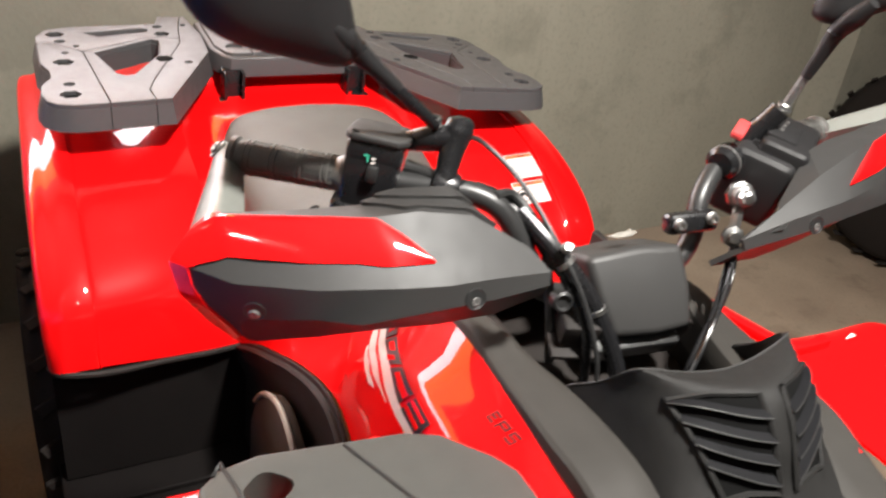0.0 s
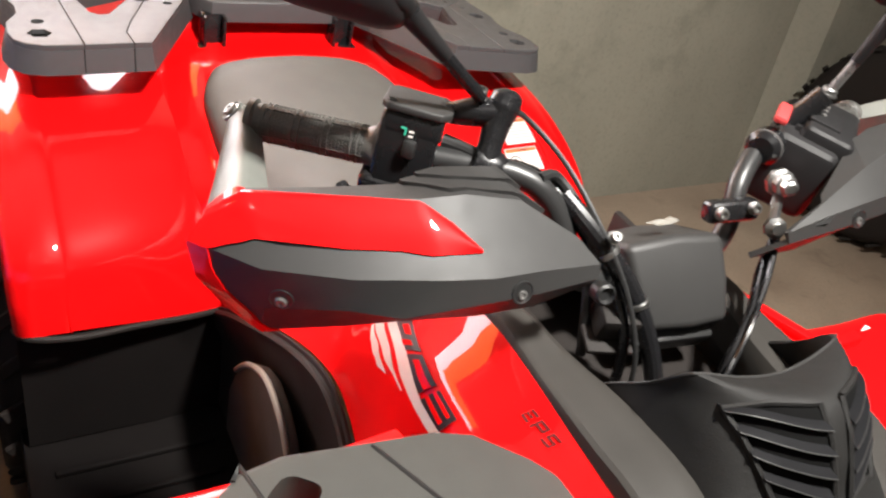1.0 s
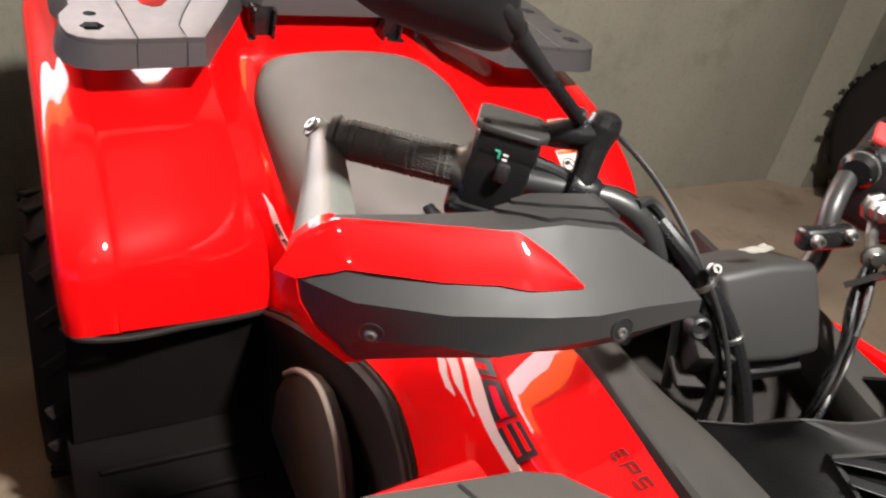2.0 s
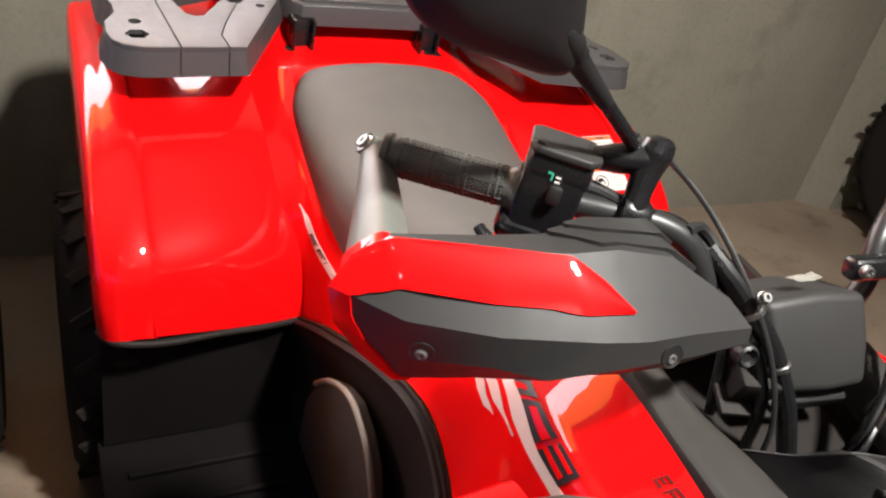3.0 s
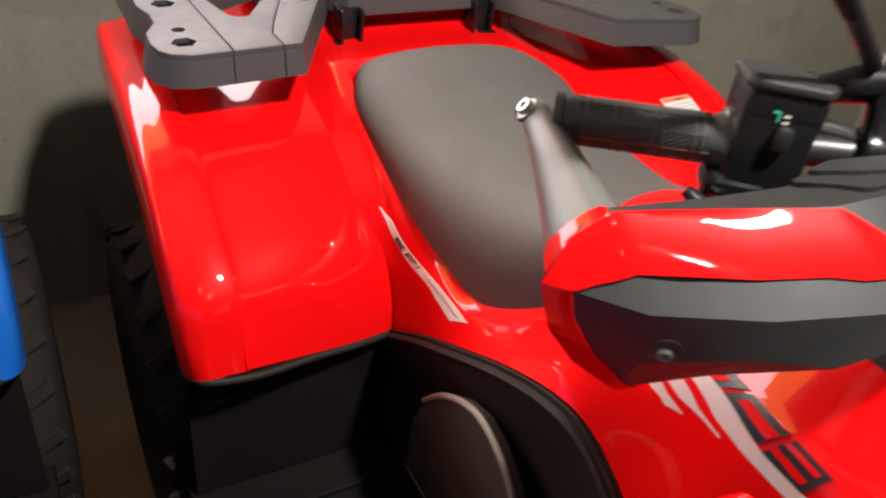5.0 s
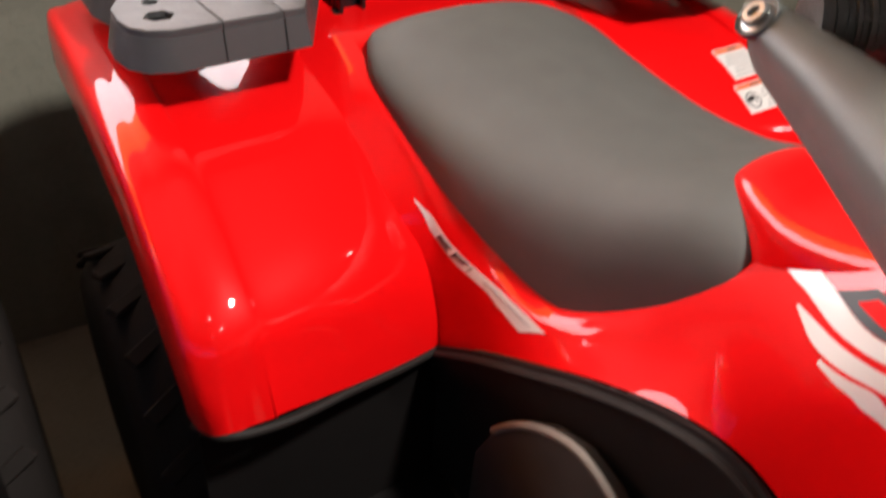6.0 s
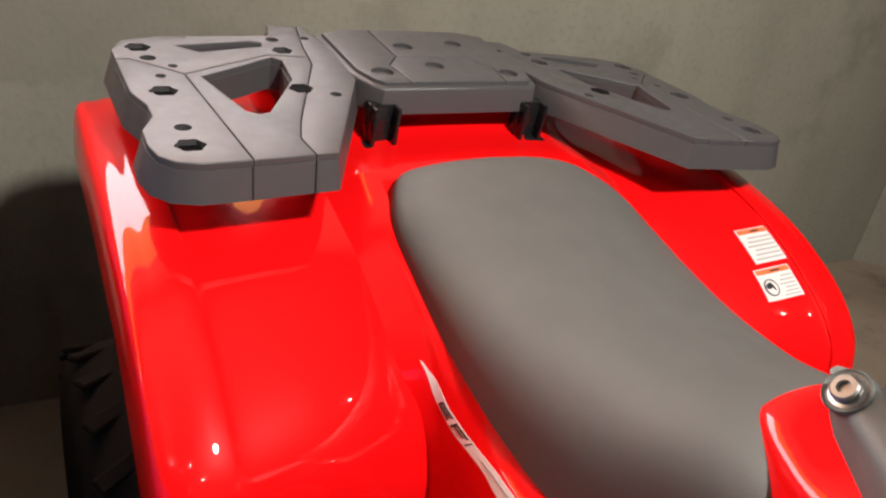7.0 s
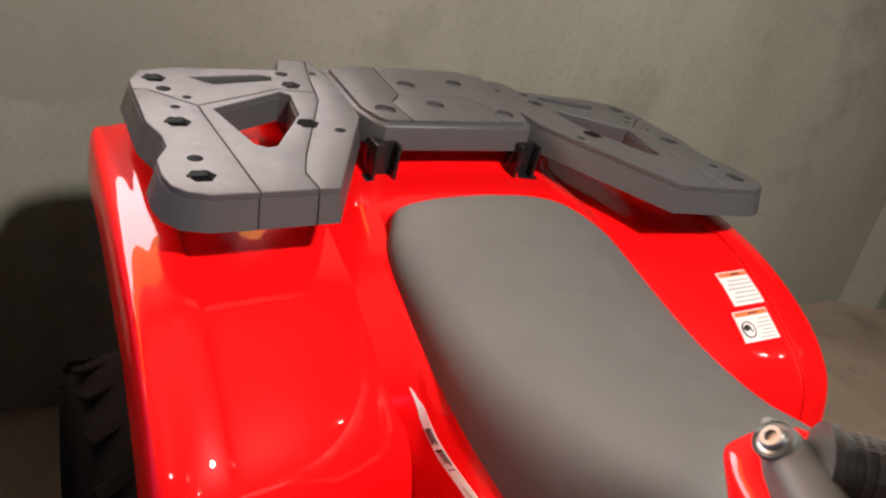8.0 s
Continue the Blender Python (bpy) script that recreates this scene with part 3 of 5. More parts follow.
def saddle(root):
    """Padded seat: cross sections from nose to tail."""
    secs = []
    #        y     half  bottom  top   crown
    for y, hw, zb, zt, cr in ((0.140, 0.088, 0.846, 0.872, 0.008), (0.146, 0.108, 0.828, 0.900, 0.015), (0.170, 0.119, 0.806, 0.916, 0.018), (0.225, 0.136, 0.772, 0.918, 0.022), (0.300, 0.158, 0.728, 0.895, 0.03), (0.400, 0.174, 0.738, 0.882, 0.035), (0.500, 0.187, 0.768, 0.878, 0.035), (0.595, 0.192, 0.800, 0.880, 0.032), (0.680, 0.189, 0.826, 0.886, 0.028), (0.738, 0.168, 0.842, 0.885, 0.022), (0.772, 0.145, 0.848, 0.876, 0.014), (0.790, 0.110, 0.850, 0.862, 0.006)):
        ring = []
        n = 26
        for k in range(n + 1):
            a = math.pi * k / n
            c, si = math.cos(a), math.sin(a)
            ex = 0.42
            x = hw * (abs(c) ** ex) * (1 if c > 0 else -1)
            zz = zb + (zt - cr - zb) * (max(si, 0.0) ** 0.5) + cr * max(0.0, 1 - (x / hw) ** 2)
            ring.append((x, y, zz))
        secs.append(ring)
    sh = Sheet(secs, catmull, straight)
    pts = []
    for i in range(61):
        u = sh.nu * i / 60
        pts.append([(sh.at(u, v), sh.normal(u, v)) for v in range(sh.nv + 1)])
    bm = bmesh.new()
    rings = [[bm.verts.new(p) for p, n in row] for row in pts]
    for a, b in zip(rings, rings[1:]):
        for k in range(len(a) - 1):
            bm.faces.new((a[k], a[k + 1], b[k + 1], b[k]))
        bm.faces.new((a[-1], a[0], b[0], b[-1]))
    bm.faces.new(rings[0])
    bm.faces.new(rings[-1][::-1])
    part("seat", bm, SEAT, root, "padded grey vinyl seat", 50)


def deck(root, paint):
    """The red rear deck between the mudguards, behind and under the seat."""
    rows = []
    for y, z, w in ((0.62, 0.785, 0.15), (0.66, 0.80, 0.17), (0.74, 0.825, 0.21), (0.79, 0.842, 0.235), (0.83, 0.843, 0.24), (0.895, 0.842, 0.24), (0.935, 0.852, 0.24), (0.975, 0.874, 0.24), (1.12, 0.876, 0.24), (1.17, 0.80, 0.24)):
        rows.append([(-w, y, z - 0.022), (-w * 0.85, y, z - 0.005), (-w * 0.6, y, z), (0, y, z + 0.004), (w * 0.6, y, z), (w * 0.85, y, z - 0.005), (w, y, z - 0.022)])
    part("rear_deck", sheet_mesh(Sheet(rows), 36, 20, 0.004), paint, root, "glossy red deck behind the seat")


def tank_cover(root, paint):
    rows = []
    for y, w, z in ((0.229, 0.040, 0.902), (0.222, 0.058, 0.921), (0.200, 0.074, 0.929), (0.165, 0.090, 0.932), (0.12, 0.104, 0.938), (0.05, 0.112, 0.962), (-0.03, 0.120, 1.005), (-0.10, 0.130, 1.045)):
        rows.append([(-w, y, z - 0.060), (-w * 0.98, y, z - 0.026), (-w * 0.86, y, z - 0.007), (-w * 0.5, y, z + 0.003), (0, y, z + 0.006), (w * 0.5, y, z + 0.003), (w * 0.86, y, z - 0.007), (w * 0.98, y, z - 0.026), (w, y, z - 0.060)])
    part("tank_cover", sheet_mesh(Sheet(rows), 30, 30, 0.004), paint, root, "glossy red cover in front of the seat")


def footwell(root, s):
    """Black moulded foot space: inner wall, rear mud panel, floor board, heel plate and the lip along the red panel."""
    edge = [(0.207, 0.456, 0.560), (0.203, 0.370, 0.622), (0.199, 0.280, 0.678), (0.194, 0.190, 0.730), (0.190, 0.100, 0.770), (0.190, 0.030, 0.782), (0.196, -0.040, 0.764), (0.212, -0.100, 0.744), (0.230, -0.170, 0.764), (0.240, -0.260, 0.814), (0.240, -0.40, 0.854)]
    rows = [[(s * (x + 0.004), y, z + 0.006), (s * (x + 0.006), y, z - 0.03), (s * (x - 0.01), y, 0.5 * z + 0.20), (s * (x - 0.01), y, 0.33)] for x, y, z in edge]
    part("footwell_wall", sheet_mesh(Sheet(rows), 50, 10, 0.004, side=1 if s < 0 else -1), FOOT, root, "black plastic foot space wall")
    part("footwell_lip", tube([(s * (x + 0.010), y, z - 0.006) for x, y, z in edge], 0.0085, 8, 5, flat=0.7), FOOT, root)
    rows = [[(s * 0.52, 0.425, 0.604), (s * 0.436, 0.400, 0.602), (s * 0.35, 0.418, 0.590), (s * 0.188, 0.456, 0.562)], [(s * 0.52, 0.455, 0.56), (s * 0.436, 0.44, 0.55), (s * 0.35, 0.45, 0.55), (s * 0.182, 0.462, 0.52)], [(s * 0.52, 0.44, 0.33), (s * 0.436, 0.44, 0.33), (s * 0.35, 0.44, 0.33), (s * 0.178, 0.45, 0.30)]]
    part("mud_panel", sheet_mesh(Sheet(rows, straight), 6, 12, 0.004, side=1 if s < 0 else -1), LINER, root, "black plastic liner in front of the wheel")
    part("fender_lip", tube([(s * x, y, z) for x, y, z in ((0.522, 0.455, 0.583), (0.504, 0.400, 0.610), (0.436, 0.396, 0.602), (0.35, 0.414, 0.590), (0.27, 0.432, 0.575), (0.208, 0.450, 0.564))], 0.0055, 8, 5), FOOT, root)
    fb = part("foot_board", rbox((0.34, 0.70, 0.03), Matrix.Translation((s * 0.362, 0.16, 0.31)), 0.01), LINER, root, "black ribbed foot board")
    for k in range(7):
        part("tread_rib", rbox((0.26, 0.012, 0.012), Matrix.Translation((s * 0.36, -0.05 + 0.07 * k, 0.33)), 0.003), LINER, fb)
    heel = [(0.330, 0.50), (0.300, 0.570), (0.262, 0.618), (0.215, 0.655), (0.170, 0.672), (0.125, 0.664), (0.085, 0.640), (0.040, 0.58), (0.010, 0.50), (0.0, 0.40), (0.33, 0.40)]
    hp = part("heel_guard", prism([(s * 0.206, y, z) for y, z in heel], (s * 0.020, 0, 0), 0.006, 3), DUST_LIT, root, "dusty grey heel guard plate, paler as if lit")
    part("guard_rim", tube([(s * 0.226, y, z) for y, z in heel[1:9]], 0.0050, 8, 3), PALE, hp, "rim made paler to look lit")


def front_body(root, s, paint):
    """Front mudguard, carrier wing and the grey shoulder strip beside the console."""
    rows = []
    for y, z in ((-0.150, 0.82), (-0.158, 0.90), (-0.174, 0.940), (-0.200, 0.956), (-0.32, 0.965), (-0.50, 0.965), (-0.80, 0.90), (-0.92, 0.80)):
        rows.append([(s * 0.53, y - 0.02, z - 0.07), (s * 0.52, y - 0.01, z - 0.02), (s * 0.48, y, z), (s * 0.38, y, z + 0.002), (s * 0.24, y + 0.01, z + 0.004)])
    part("front_fender", sheet_mesh(Sheet(rows), 36, 24, 0.004, side=-1 if s < 0 else 1), paint, root, "glossy red moulded front mudguard")
    outline = [(0.428, -0.25), (0.422, -0.232), (0.404, -0.218), (0.370, -0.212), (0.245, -0.226), (0.214, -0.238), (0.180, -0.275), (0.128, -0.358), (0.132, -0.62), (0.20, -0.82), (0.40, -0.82), (0.43, -0.74)]
    if s > 0:
        outline = [(x, y - 0.20) for x, y in outline]
    hy = -0.250 if s < 0 else -0.450
    hole = [(0.372 + 0.019 * (1 + 0.07 * math.cos(4 * a)) * math.cos(a), hy + 0.016 * (1 + 0.07 * math.cos(4 * a)) * math.sin(a)) for a in (2 * math.pi * k / 28 for k in range(28))]
    bm = plate(bmesh.new(), [outline, hole], 0.986, 1.022, lambda x, y, z: (s * x, y, z), 0.006, 0.005, (1,))
    wing = part("front_rack_wing", bm, FRACK, root, "grey moulded plastic wing of the front carrier", 40)
    if s < 0:
        part("ridge", tube([(s * 0.30, -0.225, 1.0218), (s * 0.265, -0.30, 1.0218), (s * 0.265, -0.6, 1.0218)], 0.002, 6, 1, smooth=False), BLACK, wing)
        part("ridge", tube([(s * 0.41, -0.225, 1.0216), (s * 0.395, -0.245, 1.0218), (s * 0.40, -0.6, 1.0218)], 0.002, 6, 2), BLACK, wing)
    for y in (-0.45, -0.66):
        part("rack_stay", tube([(s * 0.30, y, 0.94), (s * 0.30, y, 1.0)], 0.012), BLACK, root)
    rows = []
    for y, xi in ((-0.02, 0.105), (-0.08, 0.115), (-0.145, 0.115), (-0.21, 0.102), (-0.26, 0.09), (-0.30, 0.085), (-0.36, 0.085), (-0.45, 0.085), (-0.60, 0.085)):
        xo = 0.128 if y > -0.05 else (0.138 if y > -0.1 else 0.144)
        z = 0.985 if y > -0.05 else (1.03 if y > -0.1 else (1.057 if y > -0.18 else 1.054))
        z = z if y > -0.4 else 1.03
        z -= 0.004
        rows.append([(s * (xo + 0.001), y, z - 0.012), (s * xo, y, z - 0.001), (s * (xo - 0.004), y, z + 0.002), (s * (xo + xi) / 2, y, z + 0.003), (s * (xi + 0.004), y, z + 0.001), (s * xi, y, z - 0.03)])
    part("shoulder_trim", sheet_mesh(Sheet(rows), 40, 14, 0.004, side=-1 if s < 0 else 1), TRIM, root, "matt grey trim strip beside the console")
    if s > 0:
        edge = [(0.139, -0.118), (0.147, -0.150), (0.166, -0.205), (0.186, -0.256), (0.212, -0.262), (0.240, -0.258), (0.240, -0.272), (0.178, -0.272), (0.152, -0.205), (0.134, -0.150), (0.128, -0.120)]
        part("panel_edge", prism([(x, y, 1.040) for x, y in edge], (0, 0, 0.012), 0.002, 2), paint, root, "glossy red upper edge of the side panel")
        part("fender_label", rbox((0.052, 0.022, 0.0012), Matrix.Translation((0.395, -0.214, 0.9615)) @ Matrix.Rotation(0.35, 4, "Z"), 0), WHITE, root, "small white label")
    else:
        lab = part("fender_label", rbox((0.058, 0.040, 0.0012), Matrix.Translation((-0.352, -0.290, 0.9685)) @ Matrix.Rotation(0.25, 4, "Z"), 0), WHITE, root, "white label with red bars under the carrier")
        for k in (-1, 0, 1):
            part("print_bar", rbox((0.050, 0.004, 0.0006), Matrix.Translation((-0.352 - 0.003 * k, -0.290 + 0.012 * k, 0.9695)) @ Matrix.Rotation(0.25, 4, "Z"), 0), REDPRINT, lab)
    part("trim_slot", tube([(s * 0.104, -0.305, 1.0505), (s * 0.107, -0.322, 1.0512), (s * 0.124, -0.338, 1.0508)], 0.0016, 6, 4), SLAT, root)


def cowl(root):
    """The nose cowl with its slatted air inlets, seen behind the front carrier."""
    c = 0.012
    half = [
        [(0.104, -0.238, 1.036), (0.104, -0.300, 1.030), (0.104, -0.36, 1.026), (0.104, -0.42, 1.012), (0.100, -0.50, 0.990)],
        [(0.101, -0.246, 1.052), (0.100, -0.300, 1.056), (0.098, -0.36, 1.048), (0.092, -0.42, 1.028), (0.080, -0.50, 1.000)],
        [(0.096, -0.278, 1.084), (0.090, -0.322, 1.092), (0.082, -0.364, 1.080), (0.070, -0.407, 1.050), (0.055, -0.48, 1.005)],
        [(0.088, -0.306, 1.120), (0.066, -0.342, 1.120), (0.056, -0.377, 1.095), (0.045, -0.407, 1.060), (0.034, -0.47, 1.010)],
        [(0.046, -0.318, 1.116), (0.028, -0.360, 1.126), (0.022, -0.392, 1.099), (0.018, -0.416, 1.062), (0.012, -0.47, 1.015)],
    ]
    rows = [[(c - x, y, z) for x, y, z in r] for r in half] + [[(c, -0.322, 1.112), (c, -0.366, 1.127), (c, -0.398, 1.098), (c, -0.421, 1.061), (c, -0.47, 1.017)]] + [[(c + x, y, z) for x, y, z in r] for r in half[::-1]]
    sh = Sheet(rows)
    ob = part("nose_cowl", sheet_mesh(sh, 50, 24, 0.005, side=1 if sh.normal(5, 2).z > 0 else -1), COWL, root, "charcoal nose cowl with slatted air inlets")
    sg = 1 if sh.normal(5, 2).z > 0 else -1
    part("cowl_lip", tube([sh.at(u * 0.25, 0.0) for u in range(41)], 0.0013, 8, 1), DGREY, ob)
    for s in (-1, 1):
        u0, u1 = (2.55, 4.5) if s < 0 else (5.5, 7.45)
        # near-black sheet on the closed cowl, painting the dark depth of the inlet
        part("inlet_shade_sheet", sheet_mesh(sh, 12, 12, 0.001, 0.0008, u0, u1, 1.06, 3.0, sg), HOLE_SHADE, ob)
        for k in range(4):
            v = 1.12 + 0.43 * k
            pts = []
            for i in range(13):
                u = u0 + (u1 - u0) * i / 12
                w = i / 12 if s < 0 else 1 - i / 12
                dip = 0.44 * (1 - (1 - w) ** 2.4)
                row = []
                for dv, up in ((-0.17, 0.0012), (-0.06, 0.0046), (0.0, 0.0062), (0.02, 0.0050)):
                    uu, vv = u, min(v + dip + dv, 3.0)
                    n = sh.normal(uu, vv) * sg
                    row.append((sh.at(uu, vv) + n * up, n))
                pts.append(row)
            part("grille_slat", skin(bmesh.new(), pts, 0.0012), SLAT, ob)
            # paler thread painting the highlight along the slat's edge
            part("slat_glint", tube([row[2][0] for row in pts], 0.0006, 5, 1), DGREY, ob)
        edge = [(u0, v) for v in (1.06, 1.7, 2.4, 3.0)] + [(u, 3.0) for u in (u0 + 0.8, u0 + 1.6, u1)] + [(u1, v) for v in (2.4, 1.7, 1.06)] + [(u, 1.06) for u in (u0 + 1.6, u0 + 0.8, u0)]
        part("grille_rim", tube([sh.at(u, v) + sh.normal(u, v) * sg * 0.002 for u, v in edge], 0.0028, 6, 4, smooth=False), COWL, ob)


GUARD = [
    [(0.386, -0.110, 1.088), (0.410, -0.106, 1.120), (0.416, -0.098, 1.147), (0.402, -0.095, 1.166), (0.384, -0.088, 1.178)],
    [(0.362, -0.126, 1.070), (0.368, -0.142, 1.108), (0.374, -0.143, 1.147), (0.378, -0.100, 1.185), (0.372, -0.090, 1.182)],
    [(0.300, -0.144, 1.076), (0.314, -0.175, 1.122), (0.316, -0.176, 1.153), (0.317, -0.124, 1.190), (0.316, -0.102, 1.185)],
    [(0.246, -0.172, 1.096), (0.284, -0.201, 1.130), (0.250, -0.200, 1.160), (0.258, -0.146, 1.197), (0.262, -0.112, 1.189)],
    [(0.202, -0.182, 1.099), (0.216, -0.210, 1.139), (0.212, -0.206, 1.160), (0.220, -0.150, 1.200), (0.228, -0.108, 1.194)],
    [(0.150, -0.188, 1.104), (0.166, -0.211, 1.141), (0.166, -0.204, 1.158), (0.172, -0.158, 1.195), (0.184, -0.122, 1.202)],
    [(0.101, -0.190, 1.118), (0.112, -0.211, 1.146), (0.110, -0.206, 1.157), (0.120, -0.182, 1.168), (0.137, -0.154, 1.172)],
]


def hand_guard(root, s, dx, wide=1.0, rise=0.0):
    put = lambda x, y, z: (s * (0.11 + (x - 0.11) * wide) + dx, y, z + (x - 0.11) * rise)
    rows = [[put(*p) for p in r] for r in GUARD]
    if s > 0:
        for i, dx2 in ((4, 0.016), (5, 0.032), (6, 0.036)):
            rows[i] = rows[i][:3] + [(x + dx2, y, z - 0.006) for x, y, z in rows[i][3:]]
        rows = [r[:3] + [(x, y - 0.022, z) for x, y, z in r[3:]] for r in rows]
    sh = Sheet(rows, straight)
    sg = 1 if sh.normal(2.5, 1.5).y < 0 else -1
    bm = sheet_mesh(sh, 6, 4, 0.006, side=sg)
    es = [e for e in bm.edges if e.calc_face_angle(0) > radians(17)]
    bmesh.ops.bevel(bm, geom=es, offset=0.0046, segments=4, affect="EDGES", profile=0.5, clamp_overlap=True)
    ob = part("hand_guard", bm, DGREY, root, "dark grey plastic hand guard with a glossy red panel", 24)
    red = bmesh.new()
    # upper red panel, then its end that wraps down round the outside
    line = lambda t, pairs: float(np.interp(t, [p[0] for p in pairs], [p[1] for p in pairs]))
    low = lambda u: line(u, ((0.0, 2.0), (0.3, 2.0), (0.55, 2.22), (1.0, 2.4), (2.6, 2.35), (2.85, 2.3), (3.9, 2.3)))
    high = lambda u: line(u, ((0.0, 3.2), (0.9, 3.08), (2.0, 3.02), (3.0, 2.97), (3.5, 2.66), (3.9, 2.33)))
    sheet_mesh(sh, 39, 10, 0.003, 0.0020, 0.02, 3.88, low, high, sg, red, 0.0014)
    pts = []
    for i in range(13):
        v = 0.02 + 1.98 * i / 12
        ub = line(v, ((0.0, 1.22), (0.45, 0.85), (0.75, 0.52), (1.45, 0.3), (2.0, 0.3)))
        pts.append([(sh.at(u, v) + sh.normal(u, v) * sg * 0.0020, sh.normal(u, v) * sg) for u in (0.01 + (ub - 0.01) * j / 6 for j in range(7))])
    skin(red, pts, 0.003)
    part("guard_panel", red, RED, ob, "glossy red panel", 34)
    # moulded step on the upper inner part
    for lift, a, b, edge, d in ((0.0036, 3.12, 5.45, ((3.1, 3.86), (3.75, 3.14), (5.5, 3.14)), 3.95), (0.0066, 3.50, 5.20, ((3.5, 3.84), (4.0, 3.50), (5.3, 3.50)), 3.93)):
        bm = sheet_mesh(sh, 18, 6, 0.012, lift, a, b, lambda u: line(u, edge), d, sg)
        es = [e for e in bm.edges if e.calc_face_angle(0) > radians(40)]
        bmesh.ops.bevel(bm, geom=es, offset=0.0032, segments=4, affect="EDGES", profile=0.5, clamp_overlap=True)
        if s < 0:
            part("guard_step", bm, DGREY, ob, "", 50)
        else:
            bm.free()
    for u, v in ((1.2, 1.25), (4.6, 1.2)):
        p, n = sh.at(u, v), sh.normal(u, v) * sg
        # slightly raised black disc, painting the shade of a sunken bolt seat
        part("bolt_shade_disc", lathe([(0.0100, -0.004), (0.0100, 0.0004), (0.0090, 0.0007), (0.0082, 0.0002), (0.0003, 0.0002)], along(p, p + n), 18), BLACK, ob)
        bolt(p + n * 0.0002 - V(0, 0, 0.0024), n, 0.0042, "guard_bolt", ob, STEEL, length=0.002)
    # arm from the bar end to the guard's outer end: a widening half-round shell, its lower flank turned under
    root_mid = V(*put(0.395, -0.098, 1.1665))
    tip = V(*put(0.344, 0.040, 1.173)) if s < 0 else V(0.372, -0.038, 1.177)
    axis = (root_mid - tip).normalized()
    wide_dir = V(-s * 0.675, 0, 0.738)
    wide_dir = (wide_dir - axis * wide_dir.dot(axis)).normalized()
    out = wide_dir.cross(axis)
    if out.z < 0:
        out = -out
    length = (root_mid - tip).length
    def arm_rings(f0, f1, n, lift):
        rings = []
        for i in range(n + 1):
            f = f0 + (f1 - f0) * i / n
            up = line(f, ((-0.09, 0.005), (-0.05, 0.0100), (0.0, 0.0120), (0.35, 0.0165), (0.8, 0.0215), (1.0, 0.0215))) + lift
            low = line(f, ((-0.09, 0.001), (-0.05, 0.0050), (0.0, 0.0070), (0.35, 0.0090), (0.8, 0.0160), (1.0, 0.0200))) + lift
            deep = line(f, ((-0.09, 0.010), (0.0, 0.021), (1.0, 0.034)))
            under = line(f, ((-0.09, 0.004), (0.0, 0.0075), (0.35, 0.0125), (1.0, 0.0170)))
            prof = [(up * 0.96, -deep), (up, -0.010), (up * 0.97, -0.005), (up * 0.86, -0.0016), (up * 0.55, 0.0008), (0.0, 0.0014), (-low * 0.7, 0.0004), (-low, -0.0022), (-low - under * 0.28, -0.0062), (-low - under * 0.62, -0.0130), (-low - under, -deep)]
            c = tip + axis * (f * length)
            rings.append([c + wide_dir * w + out * (h + lift) for w, h in prof])
        return rings
    def arm_shell(rings):
        bm = bmesh.new()
        vs = [[bm.verts.new(p) for p in r] for r in rings]
        for p, q in zip(vs, vs[1:]):
            for k in range(len(p)):
                m = (k + 1) % len(p)
                bm.faces.new((p[k], p[m], q[m], q[k]))
        bm.faces.new(vs[0])
        bm.faces.new(vs[-1][::-1])
        bmesh.ops.recalc_face_normals(bm, faces=bm.faces[:])
        return bm
    arm = part("guard_arm", arm_shell(arm_rings(-0.09, 1.0, 24, 0.0)), ARM, ob, "grey arm reaching to the bar end", 50)
    part("arm_collar", arm_shell(arm_rings(0.88, 1.01, 6, 0.0012)), RED, ob, "glossy red end of the guard panel", 50)
    e = tip + out * 0.0010
    part("arm_eye", lathe([(0.0098, -0.003), (0.0104, 0.0006), (0.0098, 0.0014), (0.0088, 0.0004), (0.0003, 0.0002)], along(e, e + out), 24), ARM, arm)
    bolt(e + out * 0.0004, out, 0.0062, "end_bolt", arm, length=0.004, label="bright zinc bar-end bolt")
    return ob


